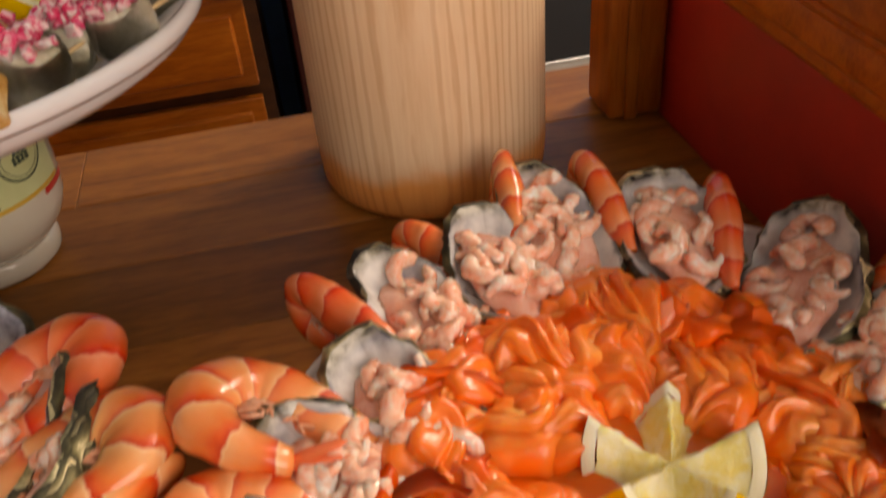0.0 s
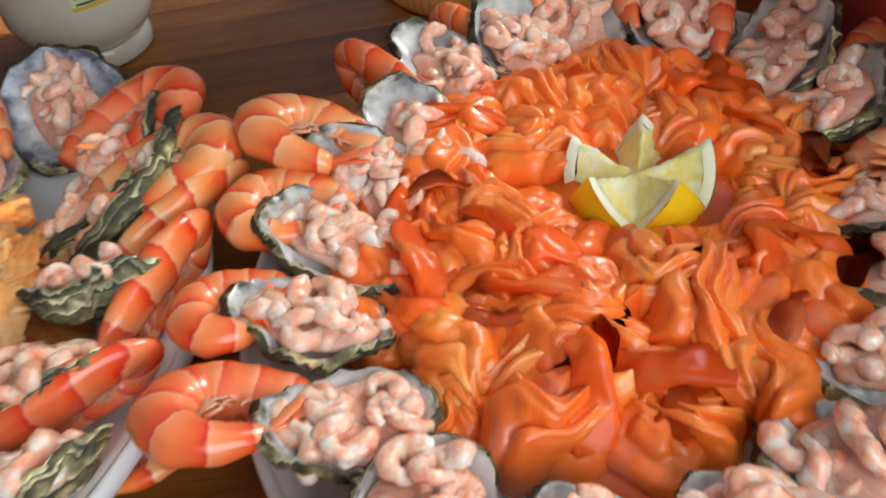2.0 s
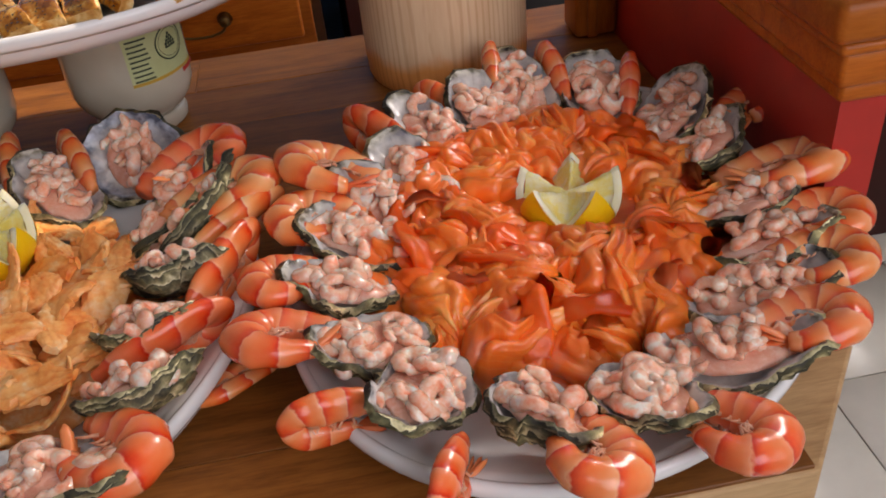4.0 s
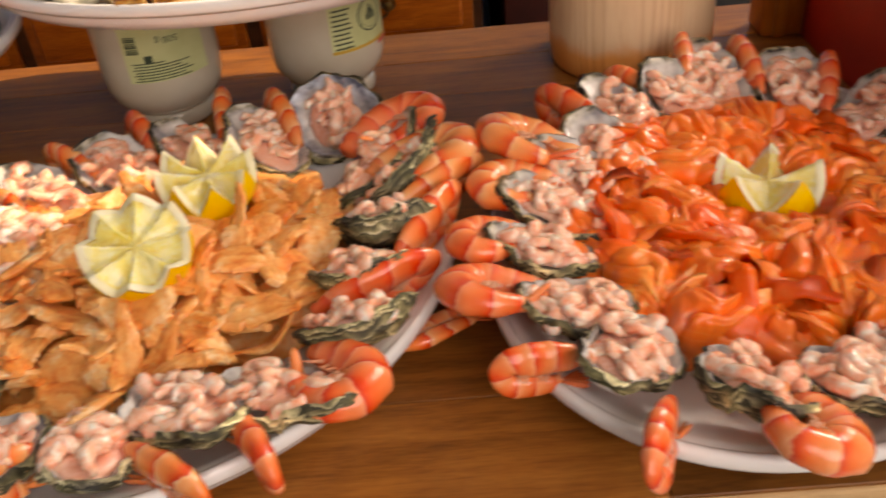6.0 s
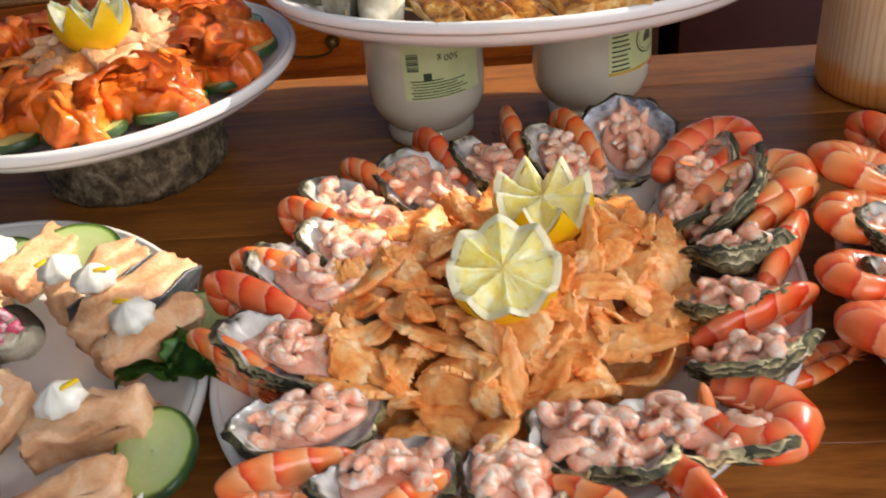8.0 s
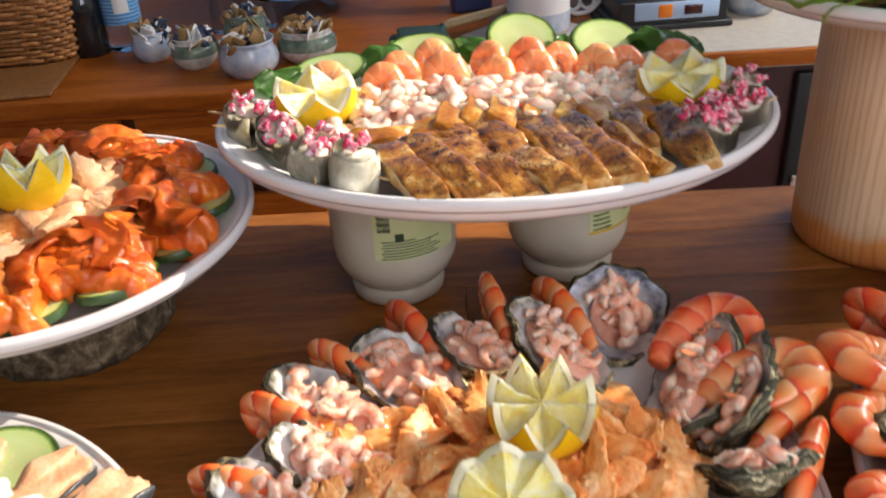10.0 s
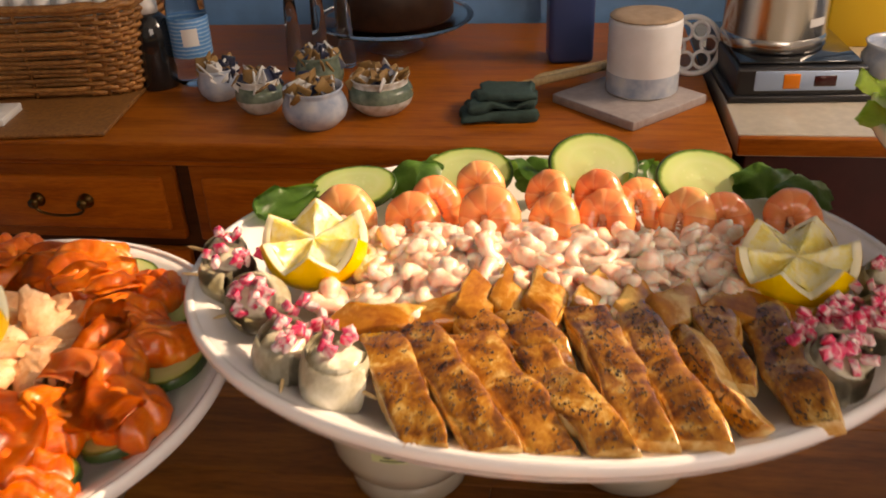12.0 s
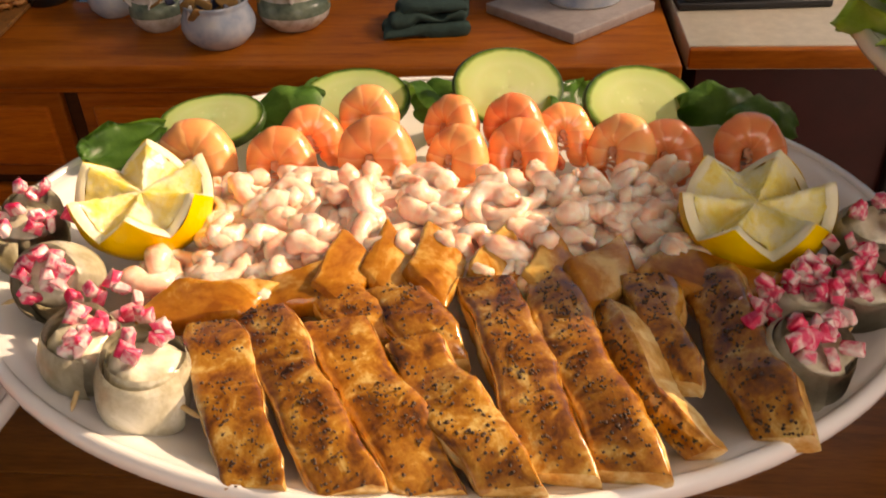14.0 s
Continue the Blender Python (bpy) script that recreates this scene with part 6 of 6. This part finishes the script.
for x, y, z, rx, rz in ((-0.410, 0.010, 0.938, 40, 20), (-0.310, -0.052, 0.928, 14, -30), (-0.300, -0.158, 0.930, 16, -60), (-0.342, -0.242, 0.928, 14, -100), (-0.472, 0.015, 0.930, 20, 30)):
    copy_thing(cucumber, pose(x, y, z, rx, 0, rz))
for k in range(9):
    rest("salad_leaf", LEAVES[k % 4], pose(-0.306 + rng.uniform(-0.014, 0.014), -0.103 + rng.uniform(-0.016, 0.016), 0.934 + rng.uniform(0, 0.008), rng.uniform(-40, 60), rng.uniform(-30, 30), rng.uniform(0, 360)) @ Matrix.Scale(0.55, 4), "small dark green parsley-like leaf beside the salmon", "leaf", "salad leaves")
for k, (x, y) in enumerate(((-0.407, -0.078), (-0.422, -0.100))):
    herring_roll(20 + k, x, y, 0.944, 40, 60 * k, 0.9, 120, 14)

# ---- raised plate of salad ----
rng = random.Random(61)
for k in range(14):
    a = 2 * math.pi * k / 14
    rest("salad_leaf", LETTUCE[k % 3], pose(0.205 + 0.104 * math.cos(a), 0.283 + 0.104 * math.sin(a), 1.123, rng.uniform(-15, 15), rng.uniform(-15, 15), math.degrees(a) + 90 + rng.uniform(-20, 20)) @ Matrix.Scale(0.8, 4), "bright green lettuce leaf along the rim of a raised plate", "leaf", "salad leaves")
for k, (x, y, turn) in enumerate(((0.078, 0.255, 95), (0.072, 0.290, 80), (0.092, 0.215, 120), (0.120, 0.180, 140), (0.085, 0.335, 60))):
    rest("salad_leaf", LETTUCE[k % 3], pose(x, y, 1.124, 10, 14, turn) @ Matrix.Scale(0.9, 4), "bright green lettuce leaf hanging over the rim of a raised plate", "leaf", "salad leaves")
for k in range(12):
    a = 2 * math.pi * (k + 0.3) / 12
    copy_thing(cucumber, pose(0.205 + 0.098 * math.cos(a), 0.283 + 0.098 * math.sin(a), 1.134) @ Euler((0, 0, a + 1.57)).to_matrix().to_4x4() @ pose(0, 0, 0, -28, 0, 0))
for x, y, r, out in dome(60, 0.205, 0.283, 0.088, 0.088, 0, rng):
    m = Matrix.Translation((x, y, 1.138 + 0.022 * (1 - r ** 2))) @ Euler((rng.uniform(-0.6, 0.6), rng.uniform(-0.6, 0.6), rng.uniform(0, 6.28))).to_matrix().to_4x4() @ Matrix.Scale(rng.uniform(1.0, 1.5), 4)
    rest("salmon_flake", POACHED[rng.randrange(4)], m, "pale pink flake of salmon on a raised plate", "salmon", "salmon flakes")
for k in range(8):
    a = 2 * math.pi * k / 8 + 0.3
    mayo(0.205 + 0.07 * math.cos(a), 0.283 + 0.07 * math.sin(a), 1.154)
mound("salad_bed", 0.205, 0.283, 0.092, 0.092, 0, 1.116, 0.024, poached_mat, "pale salmon and salad under the top flakes", "salmon", 9.0)
mound("salmon_flake_bed", -0.448, 0.200, 0.090, 0.090, 0, 0.984, 0.020, flake_mat, "flaked salmon under the rosettes", "salmon", 11.0)
mound("shrimp_bed", -0.112, 0.262, 0.118, 0.044, 0, 1.024, 0.027, shrimp_mat, "peeled shrimps under the top layer", "shrimp", 12.0)

# ---- on the dresser and the worktop behind ----
Z = DRESSER


def sugar_pot(x, y, r, h, body, band, seed, label):
    """A small round-bellied stoneware pot full of paper sachets."""
    rng = random.Random(seed)
    h, r = h * 0.90, r * 1.03
    pot = thing("sachet_pot", label, "pot", pose(x, y, Z), "stoneware sachet pots")
    part("bowl", turned([(0, 0), (0.62 * r, 0), (0.70 * r, 0.003), (0.93 * r, 0.25 * h), (r, 0.45 * h), (0.97 * r, 0.62 * h), (0.86 * r, 0.82 * h), (0.84 * r, 0.90 * h), (0.92 * r, h), (0.87 * r, h), (0.78 * r, 0.88 * h), (0.82 * r, 0.4 * h), (0, 0.3 * h)], 48), body, pot)
    if band:
        part("glaze_band", turned([(1.008 * r, 0.44 * h), (0.99 * r, 0.62 * h), (0.88 * r, 0.81 * h), (0.86 * r, 0.80 * h), (0.97 * r, 0.60 * h), (0.985 * r, 0.45 * h)], 48), band, pot)
    for k in range(36):
        a, q = rng.uniform(0, 6.28), 0.72 * r * math.sqrt(rng.random())
        mat_ = rng.choice((paper_brown,) * 6 + (paper_white, paper_navy)) if seed % 2 else rng.choice((paper_navy, paper_white, paper_brown))
        bm = box((0.021, 0.003, 0.034), (0, 0, 0), 0.0012, 1)
        ob = part("sachet", bm, mat_, pot)
        ob.matrix_basis = Matrix.Translation((q * math.cos(a), q * math.sin(a), 0.84 * h + rng.uniform(-0.004, 0.010))) @ Euler((rng.uniform(-1.1, 1.1), rng.uniform(-1.1, 1.1), rng.uniform(0, 6.28))).to_matrix().to_4x4()


sugar_pot(-0.640, 1.100, 0.033, 0.056, blue_glaze, None, 2, "pale blue stoneware pot full of paper sachets")
sugar_pot(-0.556, 1.048, 0.036, 0.058, stoneware, green_glaze, 4, "cream and green stoneware pot full of white and navy sachets")
sugar_pot(-0.456, 0.992, 0.046, 0.064, blue_glaze, None, 5, "pale blue and cream stoneware pot full of brown sachets")
sugar_pot(-0.371, 1.052, 0.047, 0.060, stoneware, green_glaze, 7, "cream pot with a green band full of brown sachets")
sugar_pot(-0.487, 1.140, 0.038, 0.066, green_glaze, None, 8, "dark stoneware pot full of navy and white sachets")


def rounded_loop(w, d, n=96, corner=0.35):
    out = []
    for k in range(n):
        a = 2 * math.pi * k / n
        c, s = math.cos(a), math.sin(a)
        out.append((w / 2 * math.copysign(abs(c) ** corner, c), d / 2 * math.copysign(abs(s) ** corner, s)))
    return out


basket = thing("wicker_basket", "brown woven wicker basket holding rolled white napkins", "basket", pose(-0.948, 1.189, Z + 0.008, 0, 0, 6))
for r in range(17):
    z = 0.006 + 0.0075 * r
    f = 1 + 0.10 * r / 19
    loop = rounded_loop(0.325 * f, 0.235 * f)
    pts = []
    for k, (x, y) in enumerate(loop + loop[:2]):
        w = 0.0032 * (1 if ((k // 3) + r) % 2 else -1)
        v = Vector((x, y, 0)).normalized()
        pts.append((x + v.x * w, y + v.y * w, z + 0.0008 * math.sin(k * 1.7 + r)))
    part("strand", tube(pts, 0.0041, 6), wicker_mat, basket)
for k in range(0, 96, 3):
    x, y = rounded_loop(0.325, 0.235)[k]
    part("stake", tube([(x, y, 0), (x * 1.05, y * 1.05, 0.08), (x * 1.09, y * 1.09, 0.136)], 0.0034, 6), wicker_mat, basket)
for r, (dz, f) in enumerate(((0.0, 1.10), (0.006, 1.13), (0.009, 1.09))):
    loop = rounded_loop(0.325 * f, 0.235 * f)
    part("rim_strand", tube([(x, y, 0.136 + dz + 0.0015 * math.sin(k * 0.9 + r)) for k, (x, y) in enumerate(loop + loop[:2])], 0.0048, 7), wicker_mat, basket)
part("base", plan(rounded_loop(0.32, 0.23, 48), 0.001, 0.005, 0), wicker_mat, basket, "", False)
rng = random.Random(71)
for i in range(9):
    for j in range(4):
        ob = part("napkin", turned([(0, -0.05), (0.014, -0.05), (0.0155, 0.0), (0.0150, 0.046), (0.009, 0.052), (0, 0.049)], 14), paper_white, None, at=pose(-0.948 - 0.135 + 0.034 * i, 1.189 - 0.075 + 0.048 * j, Z + 0.108 + rng.uniform(-0.004, 0.008), rng.uniform(-8, 8), rng.uniform(-8, 8), 0))
        tagged(ob, "rolled white paper napkin standing in the basket", "napkin", "rolled napkins")
mat_ob = part("place_mat", box((0.36, 0.30, 0.006), (0, 0, 0), 0.002, 2), wicker_mat, None, at=pose(-0.952, 1.065, Z + 0.004, 0, 0, 6))
tagged(mat_ob, "thin brown woven mat under the basket", "mat")
card = part("notepad", box((0.09, 0.07, 0.012), (0, 0, 0), 0.001, 1), paper_white, None, at=pose(-0.972, 0.980, Z + 0.0135, 0, 0, 8))
tagged(card, "small stack of white paper cards on a mat", "cards")

sauce = thing("sauce_bottle", "dark squeeze bottle with a white nozzle cap", "bottle", pose(-0.764, 1.155, Z))
part("body", turned([(0, 0), (0.030, 0), (0.033, 0.004), (0.033, 0.090), (0.027, 0.112), (0.017, 0.122), (0, 0.122)], 40), dark_liquid, sauce)
part("cap", turned([(0, 0.1225), (0.018, 0.1225), (0.018, 0.138), (0.008, 0.146), (0.0045, 0.168), (0, 0.170)], 32), paper_white, sauce, "white nozzle cap")
water = thing("water_bottle", "clear plastic water bottle with a blue and white label", "bottle", pose(-0.705, 1.170, Z))
prof = [(0, 0.001), (0.024, 0.001), (0.031, 0.006)] + [(0.031 + 0.0012 * math.sin(k * 1.5), 0.012 + 0.006 * k) for k in range(6)]
part("bottle_body", turned(prof + [(0.0315, 0.115), (0.031, 0.135), (0.022, 0.165), (0.0135, 0.185), (0.0135, 0.198), (0, 0.198)], 40), thin_plastic, water)
part("paper_label", turned([(0.0322, 0.050), (0.0325, 0.051), (0.0325, 0.112), (0.0322, 0.113)], 40), blue_label, water, "blue and white wave label")
part("drop_badge", curved(0.0329, 0.070, 0.098, 0, 45, 10), paper_white, water, "white drop-shaped badge")
part("screw_cap", turned([(0, 0.1985), (0.0145, 0.1985), (0.0145, 0.214), (0, 0.215)], 32), grey_panel, water)
for k, (x, y, h) in enumerate(((-0.555, 1.24, 0.13), (-0.512, 1.25, 0.145), (-0.470, 1.26, 0.14))):
    s = thing("shaker", "slim glass shaker with a black top", "shaker", pose(x, y, Z), "glass shakers")
    part("glass", turned([(0, 0), (0.014, 0), (0.015, 0.004), (0.011, h * 0.7), (0.009, h), (0, h)], 24), clear_glass, s)
    part("cap", turned([(0, h + 0.0005), (0.010, h + 0.0005), (0.012, h + 0.010), (0.008, h + 0.020), (0, h + 0.022)], 24), black_plastic, s)

cake = thing("cake_stand", "glass cake stand holding a dark chocolate cake", "cake stand", pose(-0.405, 1.370, Z))
part("foot", turned([(0, 0), (0.055, 0), (0.058, 0.004), (0.02, 0.014), (0.014, 0.03), (0.02, 0.045), (0, 0.046)], 40), clear_glass, cake)
part("plate", turned([(0, 0.0465), (0.13, 0.0465), (0.142, 0.054), (0.140, 0.058), (0.128, 0.0525), (0, 0.0525)], 64), clear_glass, cake)
part("cake", turned([(0, 0.053), (0.100, 0.053), (0.106, 0.060), (0.106, 0.135), (0.100, 0.142), (0, 0.144)], 56), chocolate, cake, "dark chocolate cake")

tin = part("blue_tin", box((0.075, 0.055, 0.20), (0, 0, 0), 0.010, 4), blue_box, None, at=pose(-0.094, 1.295, Z + 0.10, 0, 0, 8))
tagged(tin, "tall dark blue tin standing on the dresser", "tin")
cloth = bmesh.new()
for k in range(3):
    own = box((0.105 - 0.012 * k, 0.085 - 0.010 * k, 0.013), (0.004 * k, 0.003 * k, 0.0075 + 0.0125 * k), 0.006, 3)
    bmesh.ops.subdivide_edges(own, edges=[e for e in own.edges if e.calc_length() > 0.01], cuts=5)
    join(cloth, lumpy(own, 40, 0.012, k * 2.3))
ob = part("folded_cloth", cloth, cloth_mat, None, at=pose(-0.193, 1.040, Z, 0, 0, 6))
tagged(ob, "crumpled dark green cloth folded on the dresser", "cloth")
ob = part("stone_board", box((0.159, 0.159, 0.014), (0, 0, 0), 0.002, 2), tile_board, None, at=pose(-0.006, 1.088, Z + 0.007, 0, 0, 45))
tagged(ob, "square pale stone board on the dresser", "board")
crock = thing("lidded_crock", "white stoneware crock with a tan lid and pale blue foot", "crock", pose(0.013, 1.108, Z + 0.014) @ Matrix.Diagonal((1.08, 1.08, 1.08, 1)))
part("body", turned([(0, 0), (0.046, 0), (0.048, 0.003), (0.0485, 0.028), (0.0485, 0.096), (0.047, 0.102), (0, 0.102)], 56), white_glaze, crock)
part("blue_foot", turned([(0.0489, 0.003), (0.0492, 0.005), (0.0490, 0.026), (0.0486, 0.030)], 56), blue_glaze, crock)
part("lid", turned([(0, 0.106), (0.036, 0.1055), (0.0475, 0.104), (0.048, 0.1025), (0, 0.1025)], 56), biscuit_mat, crock, "unglazed tan lid")
for k, (x0, y0, x1, y1) in enumerate(((-0.169, 1.092, 0.00, 1.175), (-0.145, 1.125, 0.02, 1.200))):
    d = Vector((x1 - x0, y1 - y0, 0))
    ob = part("wooden_spoon", tube([Vector((x0, y0, Z + 0.024)) + d * f + Vector((0, 0, 0.012 * f)) for f in (0, 0.05, 0.3, 0.7, 1.0)], [0.004, 0.0065, 0.006, 0.0055, 0.006], 10), stick_mat, None)
    tagged(ob, "pale wooden spoon handle lying on the board", "spoon", "wooden spoons")
trivet = thing("trivet", "pierced white metal trivet leaning behind the crock", "trivet", pose(0.098, 1.225, Z + 0.045, 70, 0, 10))
part("trivet_rim", tube([(0.044 * math.cos(a), 0.044 * math.sin(a), 0) for a in [2 * math.pi * k / 40 for k in range(42)]], 0.0045, 8), white_glaze, trivet)
for k in range(6):
    a = 2 * math.pi * k / 6
    part("scroll", tube([(0.026 * math.cos(a) + 0.013 * math.cos(q), 0.026 * math.sin(a) + 0.013 * math.sin(q), 0) for q in [2 * math.pi * i / 20 for i in range(22)]], 0.003, 6), white_glaze, trivet)

hot = thing("hot_plate", "black electric warming plate with a grey control strip", "hot plate", pose(0.231, 1.212, Z, 0, 0, 3) @ Matrix.Diagonal((0.9, 0.95, 1.12, 1)))
part("housing", box((0.205, 0.245, 0.040), (0, 0, 0.026), 0.005, 3), black_plastic, hot)
part("base_skirt", box((0.225, 0.255, 0.010), (0, 0, 0.0052), 0.003, 2), black_plastic, hot)
part("control_strip", box((0.158, 0.004, 0.026), (0.006, -0.1225, 0.029), 0.001, 1), grey_panel, hot)
part("switch", box((0.026, 0.004, 0.020), (-0.016, -0.1255, 0.029), 0.002, 2), amber, hot, "amber rocker switch")
part("display", box((0.034, 0.003, 0.014), (0.036, -0.1250, 0.029), 0.001, 1), dark_red_display, hot)
part("glass_top", box((0.19, 0.225, 0.004), (0, 0.004, 0.0485), 0.001, 1), dark_liquid, hot)
pan = thing("steel_pot", "brushed steel pot standing on the warming plate", "pot", pose(0.212, 1.205, Z + 0.0565))
part("pot_body", turned([(0, 0), (0.068, 0), (0.073, 0.004), (0.075, 0.012), (0.075, 0.150), (0.079, 0.153), (0.072, 0.154), (0.072, 0.02), (0, 0.02)], 64), steel, pan)
part("spout_badge", curved(0.0754, 0.040, 0.052, 28, 52, 8), paper_white, pan, "small pale badge")
part("base_ring", turned([(0.0745, 0.003), (0.077, 0.006), (0.077, 0.020), (0.0748, 0.023)], 64), steel, pan)
carton = part("yellow_carton", box((0.13, 0.08, 0.19), (0, 0, 0), 0.003, 2), yellow_card, None, at=pose(0.395, 1.40, Z + 0.095, 0, 0, 4))
tagged(carton, "bright yellow carton against the wall", "carton")
bowl = thing("stoneware_bowl", "speckled pale blue stoneware bowl on the worktop", "bowl", pose(0.393, 1.180, Z))
part("bowl_body", turned([(0, 0), (0.034, 0), (0.038, 0.003), (0.052, 0.025), (0.053, 0.042), (0.046, 0.056), (0.050, 0.064), (0.046, 0.064), (0.042, 0.055), (0.046, 0.03), (0, 0.012)], 48), blue_glaze, bowl)
for k, x in enumerate((-1.35, -0.95, -0.55, -0.15, 0.25, 0.65, 1.05)):
    b = slab("trim", x, x + 0.012, 1.538, 1.5495, 0.84, 2.3, blue_paint, "blue painted upright batten on the back wall", "trim")

oven = thing("oven", "black built-in oven with a pale metal handle strip", "oven", pose(0.62, 0.980, 0.45))
part("oven_front", box((0.42, 0.018, 0.68), (0, 0, 0), 0.004, 2), black_plastic, oven)
part("handle_strip", box((0.40, 0.010, 0.020), (0, -0.015, 0.155), 0.003, 2), steel, oven, "pale metal handle strip")
